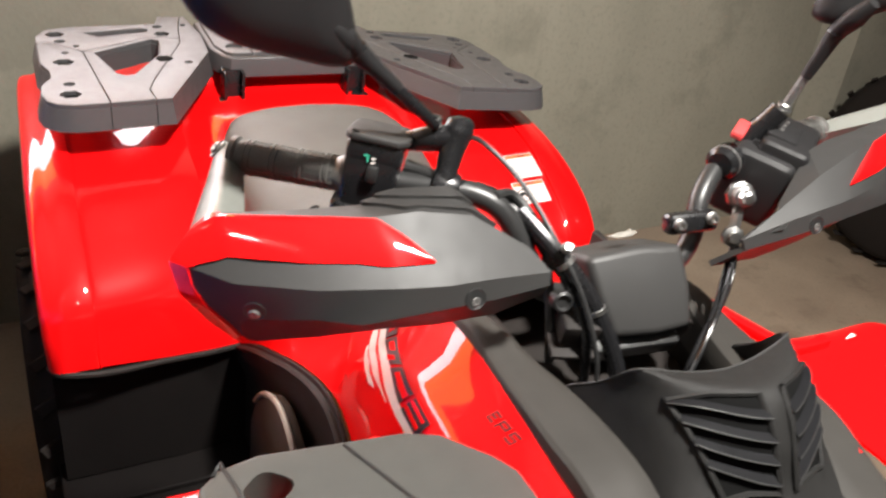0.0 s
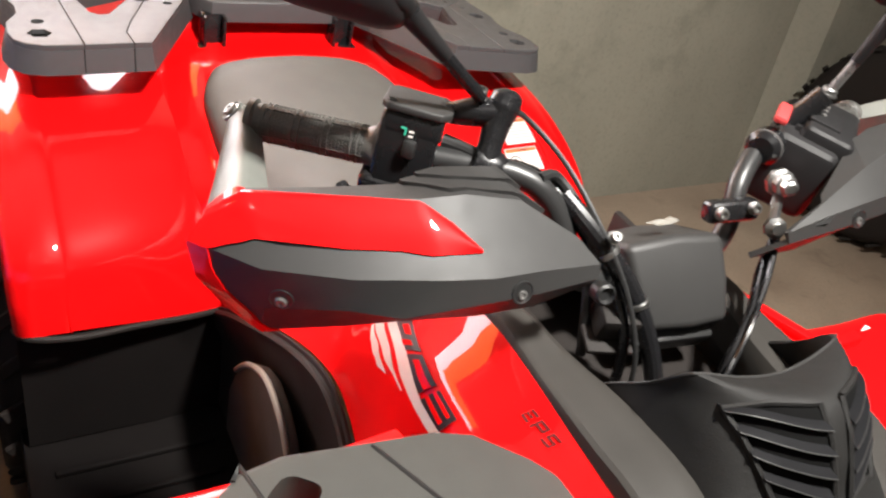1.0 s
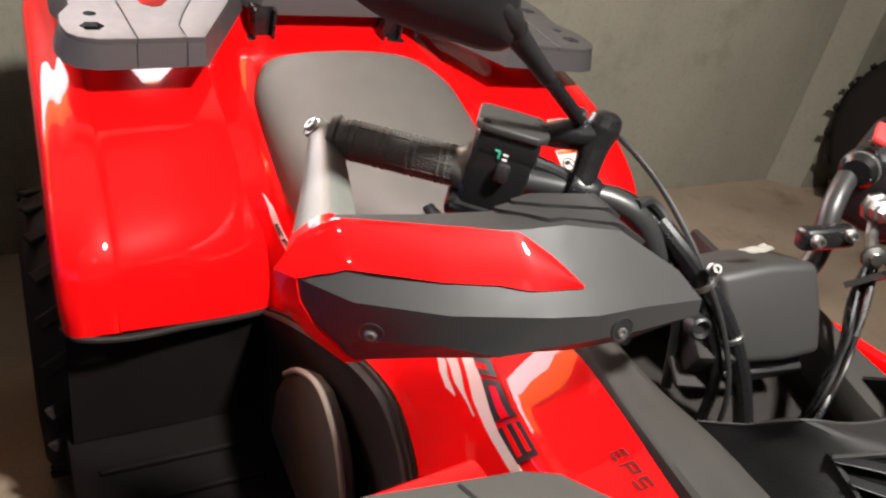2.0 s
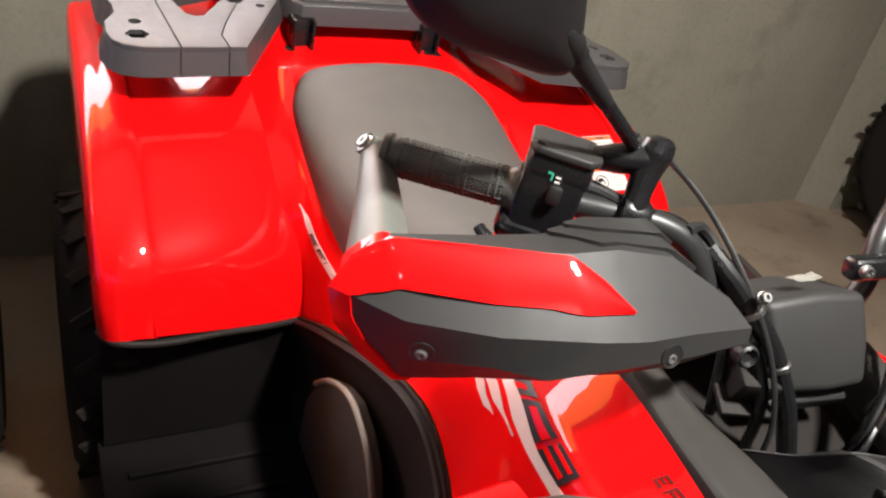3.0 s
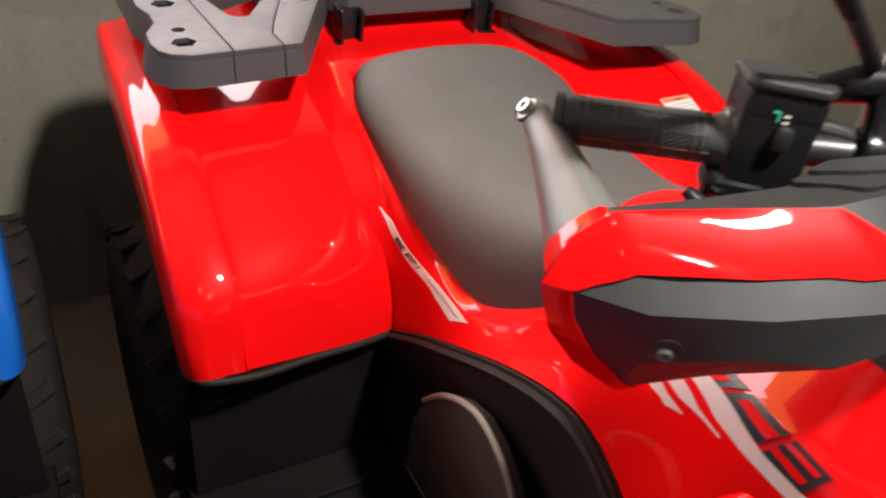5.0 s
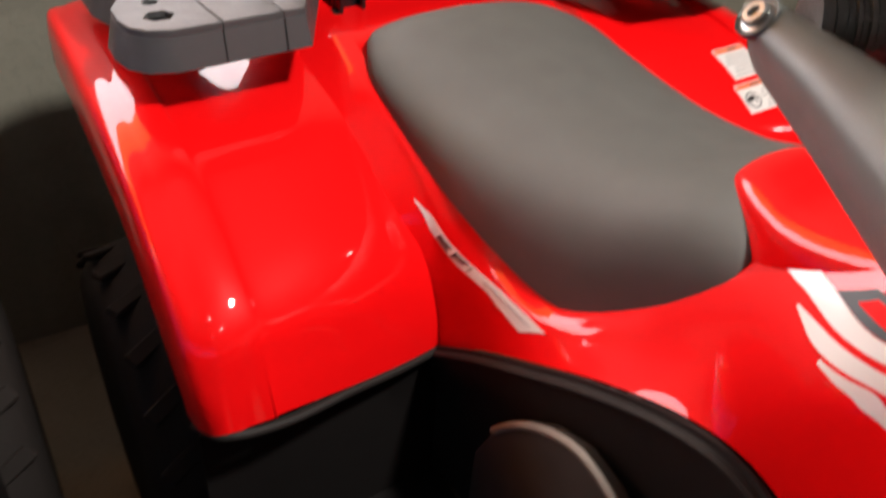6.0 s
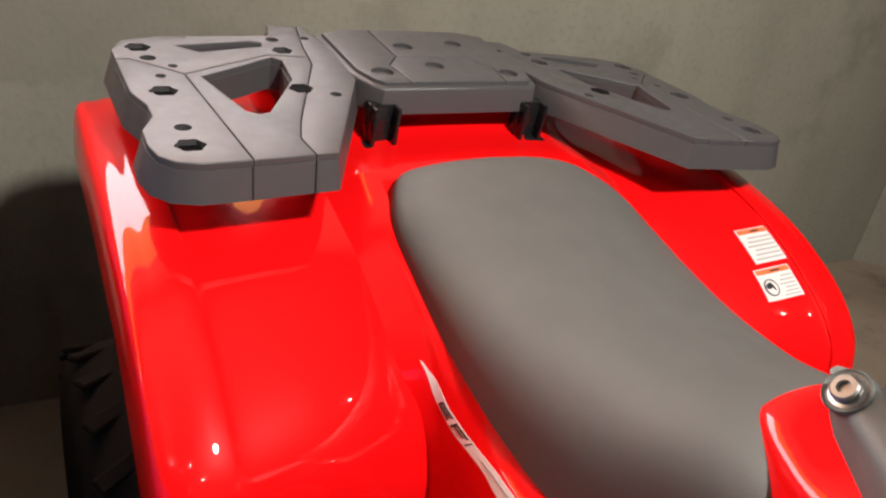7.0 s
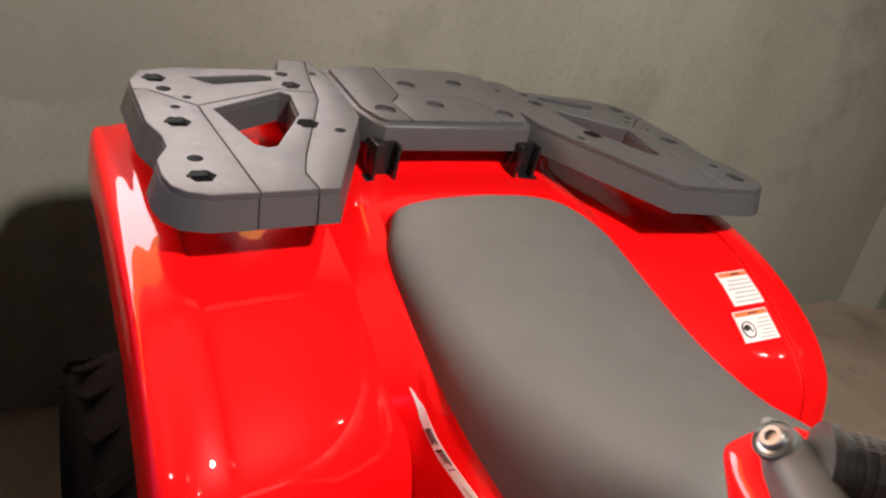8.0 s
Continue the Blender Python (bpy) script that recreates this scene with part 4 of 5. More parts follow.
def handlebar(root):
    c = 0.012
    half = [(0.345, 0.022, 1.175), (0.255, -0.046, 1.181), (0.195, -0.088, 1.186), (0.155, -0.112, 1.186), (0.130, -0.130, 1.172), (0.105, -0.148, 1.130), (0.070, -0.146, 1.082)]
    far = [(0.05, -0.138, 1.066), (0.10, -0.148, 1.090), (0.125, -0.140, 1.118), (0.140, -0.120, 1.155), (0.175, -0.098, 1.178), (0.21, -0.088, 1.190), (0.285, -0.075, 1.192), (0.378, -0.052, 1.186)]
    pts = [(c - x, y, z) for x, y, z in half] + far
    hb = part("handlebar", tube(pts, 0.0110, 14, 6), BAR, root, "satin dark tubular handlebar")
    for s in (-1, 1):
        a, b = (V(c - 0.345, 0.022, 1.175), V(c - 0.255, -0.046, 1.181)) if s < 0 else (V(0.378, -0.052, 1.186), V(0.285, -0.075, 1.192))
        m = along(a, b)
        L = (b - a).length
        gp = part("grip", lathe([(0.0185, -0.002), (0.0185, 0.003), (0.0155, 0.005), (0.0155, L - 0.012), (0.0175, L - 0.008), (0.020, L - 0.002), (0.020, L + 0.004), (0.014, L + 0.006)], m, 24), GRIP, hb, "black knurled rubber grip")
        for k in range(4):
            for d in (0.0, 0.0055):
                z = 0.012 + 0.0255 * k + d
                part("grip_ring", lathe([(0.0150, z), (0.0172, z + 0.0006), (0.0172, z + 0.0020), (0.0150, z + 0.0026)], m, 20), GRIP, gp)
        bm = bmesh.new()
        for k in range(8):
            rbox((0.0018, 0.0016, L - 0.024), m @ Matrix.Rotation(2 * math.pi * (k + 0.3) / 8, 4, "Z") @ Matrix.Translation((0.0159, 0, L / 2)), 0, 1, bm)
        part("grip_rib", bm, GRIP, gp)
        # fine raised dots in staggered rows between the rings and ribs
        bm = bmesh.new()
        for k in range(32):
            for i in range(30):
                an = 2 * math.pi * (k + 0.5 * (i % 2)) / 32
                rbox((0.0012, 0.0017, 0.0019), m @ Matrix.Rotation(an, 4, "Z") @ Matrix.Translation((0.0156, 0, 0.010 + (L - 0.024) / 29 * i)), 0, 1, bm)
        part("grip_knurl", bm, GRIP, gp)
    # front brake: switch box, fluid cup and its lid, lever, mirror clamp
    x = V(0.80, -0.56, -0.02)
    up = V(0.02, 0.16, 0.98)
    bx = frame_of((-0.224, -0.058, 1.182), x, up.cross(x))
    box = part("switch_box", rbox((0.050, 0.048, 0.076), bx, 0.005, 3), GLOSS, hb, "black handlebar switch box with green markings")
    part("switch_foot", rbox((0.046, 0.036, 0.03), bx @ Matrix.Translation((-0.004, 0, -0.045)), 0.007, 3), GLOSS, box)
    cup = part("fluid_cup", rbox((0.0515, 0.0495, 0.024), bx @ Matrix.Translation((0.001, 0.0005, 0.031)), 0.006, 3), GLOSS, hb, "black brake fluid cup with a dark lid")
    out = [(-0.028, -0.020), (-0.022, -0.027), (0.022, -0.027), (0.030, -0.016), (0.030, 0.014), (0.022, 0.026), (-0.022, 0.026), (-0.028, 0.020)]
    part("cup_lid", prism([bx @ V(px + 0.001, py + 0.001, 0.041) for px, py in out], bx.to_3x3() @ V(0, 0, 0.007), 0.0020, 3), DGREY, cup, "matt dark cup lid")
    for px, py in ((-0.020, -0.018), (0.022, 0.016)):
        p = bx @ V(px, py, 0.0482)
        bolt(p, bx.to_3x3() @ V(0, 0, 1), 0.0035, "lid_screw", cup, BLACK, 0.001)
    f = bx @ Matrix.Translation((0.001, -0.0247, 0.0255)) @ Matrix.Rotation(radians(90), 4, "X")
    for k, (px, py, w, h) in enumerate(((-0.006, 0.004, 0.004, 0.0014), (-0.004, 0.001, 0.0014, 0.006), (0.001, 0.002, 0.004, 0.0014), (0.001, -0.002, 0.004, 0.0014))):
        part("marking", rbox((w, h, 0.001), f @ Matrix.Translation((px, py, 0)), 0), GREEN if k < 2 else WHITE, box)
    part("toggle", rbox((0.011, 0.016, 0.008), f @ Matrix.Translation((0.002, -0.012, 0.002)), 0.003), BLACK, box)
    part("throttle_box", rbox((0.044, 0.036, 0.024), frame_of((-0.240, -0.060, 1.158), x, (0.35, 0.8, 0.1)), 0.009, 3), GLOSS, box)
    part("throttle_lever", tube([(-0.236, -0.082, 1.152), (-0.256, -0.086, 1.148), (-0.273, -0.076, 1.151), (-0.281, -0.060, 1.158)], [0.006, 0.0085, 0.0085, 0.0060], 12, 4, flat=0.7), GLOSS, box, "glossy black thumb throttle lever")
    part("grip_collar", lathe([(0.013, -0.006), (0.0165, -0.004), (0.0165, 0.004), (0.013, 0.006)], along((-0.240, -0.043, 1.186), (-0.230, -0.050, 1.187)), 18), STEEL, box)
    # mirror clamp post and the arms that join it to the cup
    post = part("mirror_clamp", tube([(-0.172, -0.102, 1.192), (-0.168, -0.096, 1.208), (-0.162, -0.089, 1.224), (-0.156, -0.084, 1.238), (-0.153, -0.082, 1.247), (-0.152, -0.081, 1.251)], [0.0125, 0.0105, 0.0120, 0.0145, 0.0125, 0.0050], 18, 5), GLOSS, hb, "black clamp post that carries the mirror")
    bolt((-0.178, -0.078, 1.246), (0.05, -0.1, 1), 0.0055, "clamp_bolt", post)
    part("clamp_arm", tube([(-0.200, -0.056, 1.219), (-0.190, -0.064, 1.222), (-0.178, -0.073, 1.227), (-0.160, -0.085, 1.232)], [0.0075, 0.0100, 0.0125, 0.0130], 14, 5), GLOSS, post)
    part("clamp_band", lathe([(0.0070, -0.003), (0.0098, -0.002), (0.0098, 0.002), (0.0070, 0.003)], along((-0.196, -0.059, 1.220), (-0.189, -0.065, 1.222)), 18), BLACK, post)
    part("clamp_arm", tube([(-0.195, -0.066, 1.196), (-0.184, -0.078, 1.196), (-0.172, -0.096, 1.196)], [0.0075, 0.0065, 0.0060], 12, 4), BLACK, post)
    part("bar_collar", lathe([(0.015, -0.012), (0.0165, -0.008), (0.0165, 0.008), (0.015, 0.012)], along((-0.170, -0.100, 1.190), (-0.150, -0.112, 1.186)), 18), GLOSS, hb)
    # left side: starter switch with its red button, parking clamp and bolts
    lx = V(0.80, 0.56, 0.02)
    lf = lambda x, y, z: frame_of((x, y, z), lx, (-0.35, 0.8, 0.1))
    lb = part("starter_switch", rbox((0.120, 0.074, 0.084), lf(0.250, -0.094, 1.164), 0.012, 3), SHELL, hb, "black handlebar switch with a red stop button")
    part("stop_button", rbox((0.046, 0.014, 0.009), lf(0.198, -0.092, 1.219), 0.003), BUTTON, lb, "red stop button")
    part("switch_lobe", lathe([(0.014, -0.014), (0.019, -0.009), (0.019, 0.009), (0.014, 0.014)], along((0.180, -0.102, 1.187), (0.208, -0.090, 1.190)), 20), GLOSS, lb)
    part("lobe_band", lathe([(0.018, -0.002), (0.0198, -0.001), (0.0198, 0.001), (0.018, 0.002)], along((0.176, -0.1038, 1.1865), (0.204, -0.0918, 1.1895)), 20), STEEL, lb)
    part("switch_block", rbox((0.100, 0.056, 0.044), lf(0.262, -0.108, 1.196), 0.008, 3), SHELL, lb)
    part("switch_cover", rbox((0.060, 0.034, 0.006), lf(0.256, -0.104, 1.2185), 0.002), SHELL, lb)
    part("switch_rib", rbox((0.004, 0.040, 0.030), lf(0.222, -0.118, 1.196), 0.0015), SHELL, lb)
    for dx in (0.0, 0.012, 0.024):
        part("cover_screw", lathe([(0.0025, 0), (0.0025, 0.002), (0.001, 0.0028)], along((0.246 + dx, -0.106 + 0.6 * dx, 1.2212), (0.246 + dx, -0.106 + 0.6 * dx, 1.24)), 10), STEEL, lb)
    cl = part("lever_clamp", rbox((0.058, 0.022, 0.020), frame_of((0.103, -0.150, 1.147), (0.95, -0.2, 0.12), (0.1, 0.3, 1)), 0.006, 3), GLOSS, hb, "black lever clamp with zinc screws")
    for p in ((0.082, -0.158, 1.150), (0.118, -0.164, 1.157)):
        bolt(p, (-0.3, -0.8, 0.4), 0.0055, "clamp_bolt", cl)
    part("lever_nut", lathe([(0.013, 0), (0.0155, 0.003), (0.0155, 0.009), (0.012, 0.011), (0.012, 0.020), (0.009, 0.022), (0.008, 0.030), (0.005, 0.032)], along((0.178, -0.134, 1.164), (0.150, -0.20, 1.185)), 8), ZINC, cl, "bright zinc nut")
    part("lever_nut", lathe([(0.010, 0), (0.0115, 0.003), (0.0115, 0.008), (0.006, 0.010), (0.006, 0.014)], along((0.132, -0.182, 1.146), (0.110, -0.22, 1.160)), 8), ZINC, cl, "bright zinc nut")
    part("lever_arm", tube([(0.178, -0.142, 1.158), (0.160, -0.160, 1.146), (0.134, -0.182, 1.144)], 0.006, 8, 4), ZINC, cl)
    lp = part("mirror_clamp", tube([(0.215, -0.085, 1.196), (0.228, -0.092, 1.220), (0.240, -0.099, 1.244)], [0.014, 0.012, 0.012], 14, 5), GLOSS, hb, "black clamp post that carries the mirror")
    bolt((0.242, -0.100, 1.246), (0.1, -0.1, 1), 0.008, "clamp_bolt", lp)
    return hb


def mirror(root, s, base, neck, head, thick=0.0058, finish_of=None):
    """A rear-view mirror: stalk, rubber neck and a rounded black shell with its glass to the rear."""
    base, neck, head = Vector(base), Vector(neck), Vector(head)
    ob = part("rear_mirror", tube([base, base.lerp(neck, 0.5), neck], thick, 12, 4), finish_of or GLOSS, root, "black rear-view mirror on a steel stalk")
    run = (neck - base).normalized()
    start = neck - run * 0.054
    top = neck + run * 0.040 + V(0, -0.016, 0)
    part("mirror_neck", tube([start, start.lerp(neck, 0.5), neck, neck.lerp(top, 0.5), top], [0.0062, 0.0074, 0.0094, 0.0115, 0.0070], 14, 4), SHELL, ob, "black neck of the mirror")
    part("neck_ring", lathe([(0.008, -0.0012), (0.0102, -0.0008), (0.0102, 0.0008), (0.008, 0.0012)], along(neck, neck + run), 16), GLOSS, ob)
    # shell outline across and up from its middle, the first point beside the neck
    outline = [(0.066, -0.060), (0.067, -0.038), (0.056, 0.004), (0.046, 0.040), (0.018, 0.058), (-0.040, 0.056), (-0.068, 0.036), (-0.074, 0.004), (-0.058, -0.026), (-0.030, -0.043), (0.014, -0.055), (0.046, -0.063)]
    loop = []
    n = len(outline)
    for k in range(n):
        p0, p1, p2, p3 = (Vector(outline[(k + q) % n]) for q in (-1, 0, 1, 2))
        for t in (0.0, 0.25, 0.5, 0.75):
            loop.append(0.5 * (2 * p1 + (p2 - p0) * t + (2 * p0 - 5 * p1 + 4 * p2 - p3) * t * t + (3 * p1 - p0 - 3 * p2 + p3) * t ** 3))
    uz = V(0, 1, 0.10).normalized()
    at = lambda q, k, d: head + V(-s * q.x * k, 0, q.y * k) + uz * d
    bm = bmesh.new()
    rings = [[bm.verts.new(at(q, k, d)) for q in loop] for d, k in ((-0.030, 0.30), (-0.028, 0.55), (-0.022, 0.80), (-0.011, 0.955), (0.000, 1.0), (0.012, 0.99), (0.014, 0.95))]
    m = len(loop)
    for a, b in zip(rings, rings[1:]):
        for i in range(m):
            bm.faces.new((a[i], a[(i + 1) % m], b[(i + 1) % m], b[i]))
    bm.faces.new(rings[0][::-1])
    bm.faces.new(rings[-1])
    bmesh.ops.recalc_face_normals(bm, faces=bm.faces[:])
    part("mirror_shell", bm, SHELL, ob, "black plastic mirror shell", 50)
    part("mirror_glass", prism([at(q, 0.93, 0.0145) for q in loop], uz * 0.0012), MIRROR, ob)


def console(root):
    """Instrument pod on the bars, added dark sheets for the shaded steering opening under it, cables and small boxes.
    """
    # made-up dark floor and sides, put where the opening only shows shade
    part("steering_shade_floor", rbox((0.22, 0.30, 0.02), Matrix.Translation((0.0, -0.16, 0.985)), 0.005), FOOT, root)
    for x in (-0.107, 0.107):
        part("steering_shade_side", rbox((0.01, 0.30, 0.07), Matrix.Translation((x, -0.16, 1.015)), 0.003), FOOT, root)
    face = [(-0.028, -0.156, 1.126), (0.030, -0.162, 1.135), (0.082, -0.171, 1.136), (0.085, -0.196, 1.100), (0.081, -0.219, 1.064), (0.040, -0.216, 1.059), (-0.010, -0.207, 1.058), (-0.021, -0.180, 1.094)]
    lie = V(0.1653, 0.7990, -0.5782)
    face = [Vector(p) - lie * lie.dot(Vector(p) - V(-0.024, -0.156, 1.125)) for p in face]
    pod = part("instrument_pod", prism(face, (0.012, 0.066, -0.036), 0.0090, 4, limit=50), DGREY, root, "matt grey back of the instrument pod", 40)
    part("cable_hose", tube([(-0.100, -0.128, 1.172), (-0.080, -0.166, 1.150), (-0.050, -0.196, 1.112), (-0.028, -0.222, 1.066), (-0.012, -0.244, 1.012)], 0.0090, 12, 6), GLOSS, root, "glossy black cable hose")
    for p, q in (((-0.071, -0.176, 1.140), (-0.066, -0.181, 1.134)), ((-0.042, -0.205, 1.099), (-0.039, -0.209, 1.092))):
        part("hose_band", lathe([(0.0090, -0.003), (0.0102, -0.002), (0.0102, 0.002), (0.0090, 0.003)], along(p, q), 14), ZINC, root)
    tag = bmesh.new()
    tsh = Sheet([[(0.010 + 0.005 * i, -0.146 - 0.002 * i + 0.004 * j, 1.134 + 0.002 * i + 0.005 * random.random() - 0.001 * j) for j in range(4)] for i in range(5)])
    part("plastic_tag", sheet_mesh(tsh, 14, 10, 0.0006, bm=tag), PAPER, pod, "crumpled pale plastic tag")
    part("pod_base", rbox((0.10, 0.03, 0.03), frame_of((0.03, -0.19, 1.035), (0.98, -0.15, 0.05), (0, 1, 0.5)), 0.005), BLACK, pod)
    part("steering_post", tube([(0.020, -0.110, 1.075), (0.016, -0.165, 0.99)], 0.020, 14, 3), BLACK, root)
    part("key_box", rbox((0.040, 0.034, 0.030), frame_of((-0.052, -0.196, 1.078), (0.9, -0.3, 0), (0.3, 0.9, 0.3)), 0.005), FOOT, root, "small black ignition box")
    part("key_bracket", rbox((0.050, 0.036, 0.006), frame_of((-0.056, -0.200, 1.058), (0.9, -0.3, 0), (0.3, 0.9, 0.3)), 0.002), FOOT, root)
    part("choke_knob", lathe([(0.007, 0), (0.010, 0.004), (0.010, 0.016), (0.008, 0.018), (0.006, 0.014), (0.0003, 0.014)], along((-0.078, -0.185, 1.108), (-0.085, -0.215, 1.118)), 18), BLACK, root, "black choke knob")
    bolt((-0.079, -0.182, 1.162), (-0.2, -0.6, 0.7), 0.0045, "cable_clip", root)
    for pts, r, mat in (
        ([(-0.155, -0.088, 1.232), (-0.125, -0.075, 1.222), (-0.095, -0.11, 1.195), (-0.080, -0.165, 1.160), (-0.062, -0.205, 1.115), (-0.050, -0.232, 1.062), (-0.045, -0.24, 1.01)], 0.0026, BAR),
        ([(-0.160, -0.105, 1.196), (-0.120, -0.105, 1.180), (-0.092, -0.135, 1.160), (-0.070, -0.180, 1.125), (-0.055, -0.215, 1.075), (-0.050, -0.225, 1.01)], 0.0052, GLOSS),
        ([(-0.13, -0.125, 1.190), (-0.105, -0.12, 1.185), (-0.085, -0.15, 1.155), (-0.075, -0.17, 1.10), (-0.07, -0.19, 1.03)], 0.005, BLACK),
        ([(0.150, -0.175, 1.140), (0.128, -0.196, 1.114), (0.088, -0.232, 1.086), (0.048, -0.258, 1.058), (0.03, -0.27, 1.0)], 0.0036, GLOSS),
        ([(0.138, -0.187, 1.142), (0.112, -0.216, 1.112), (0.082, -0.240, 1.080), (0.036, -0.270, 1.048), (0.02, -0.275, 1.0)], 0.0030, GLOSS),
        ([(0.146, -0.181, 1.140), (0.126, -0.208, 1.104), (0.074, -0.246, 1.086), (0.044, -0.266, 1.050), (0.026, -0.273, 1.0)], 0.0026, GLOSS),
        ([(0.165, -0.17, 1.12), (0.145, -0.185, 1.09), (0.10, -0.225, 1.07), (0.06, -0.25, 1.045), (0.045, -0.255, 1.0)], 0.0040, GLOSS),
    ):
        part("cable", tube(pts, r, 8, 6), mat, root)


def sleeve(root):
    """The wrinkled black sleeve round the cables below the clamp."""
    part("cable_sleeve", tube([(-0.158, -0.104, 1.193), (-0.135, -0.104, 1.186), (-0.115, -0.108, 1.180), (-0.100, -0.122, 1.168), (-0.090, -0.140, 1.156), (-0.080, -0.160, 1.142), (-0.070, -0.180, 1.125)], [0.007, 0.0105, 0.0075, 0.0110, 0.0080, 0.0105, 0.0065], 12, 5, flat=0.7), GLOSS, root, "wrinkled glossy black cable sleeve")


def band(sh, low, high, lift, side, n=24, m=3, thick=0.0006, bm=None):
    """A thin strip on a sheet between two lines given in the sheet's own (u, v)."""
    a, b = np.array(low, float), np.array(high, float)
    pts = []
    for i in range(n + 1):
        p, q = catmull(a, (len(a) - 1) * i / n), catmull(b, (len(b) - 1) * i / n)
        row = []
        for j in range(m + 1):
            u, v = p + (q - p) * j / m
            nn = sh.normal(u, v) * side
            row.append((sh.at(u, v) + nn * lift, nn))
        pts.append(row)
    return skin(bm or bmesh.new(), pts, thick)


# strokes of the letters, each in a box of width 1: along from, along to, up from, up to
STROKES = {
    "E": ((0.0, 0.16, 0.0, 1.0), (0.16, 1.0, 0.0, 0.2), (0.16, 0.85, 0.42, 0.6), (0.16, 1.0, 0.8, 1.0)),
    "F": ((0.0, 0.16, 0.0, 1.0), (0.16, 0.85, 0.40, 0.58), (0.16, 1.0, 0.8, 1.0)),
    "I": ((0.0, 0.24, 0.0, 1.0),),
    "P": ((0.0, 0.16, 0.0, 1.0), (0.16, 1.0, 0.40, 0.58), (0.16, 1.0, 0.82, 1.0), (0.84, 1.0, 0.58, 0.82)),
    "S": ((0.0, 1.0, 0.0, 0.18), (0.84, 1.0, 0.18, 0.42), (0.0, 1.0, 0.42, 0.58), (0.0, 0.16, 0.58, 0.82), (0.0, 1.0, 0.82, 1.0)),
}


def word(sh, text, base, top, lift, mat, parent):
    """Block letters that lie on a sheet between a base line and a top line in the sheet's own (u, v)."""
    lo, hi = np.array(base, float), np.array(top, float)
    n = len(base) - 1
    width = sum(0.35 if c == "I" else 1.3 for c in text) - 0.3
    at = 0.0
    for c in text:
        bm = bmesh.new()
        for a, b, w0, w1 in STROKES[c]:
            ts = [(at + a + (b - a) * k / 3) / width * n for k in range(4)]
            rows = [[catmull(lo, t) + (catmull(hi, t) - catmull(lo, t)) * w for t in ts] for w in (w0, w1)]
            band(sh, rows[0], rows[1], lift, 1, 6, 2, 0.0005, bm)
        part("lettering", bm, mat, parent)
        at += 0.35 if c == "I" else 1.3


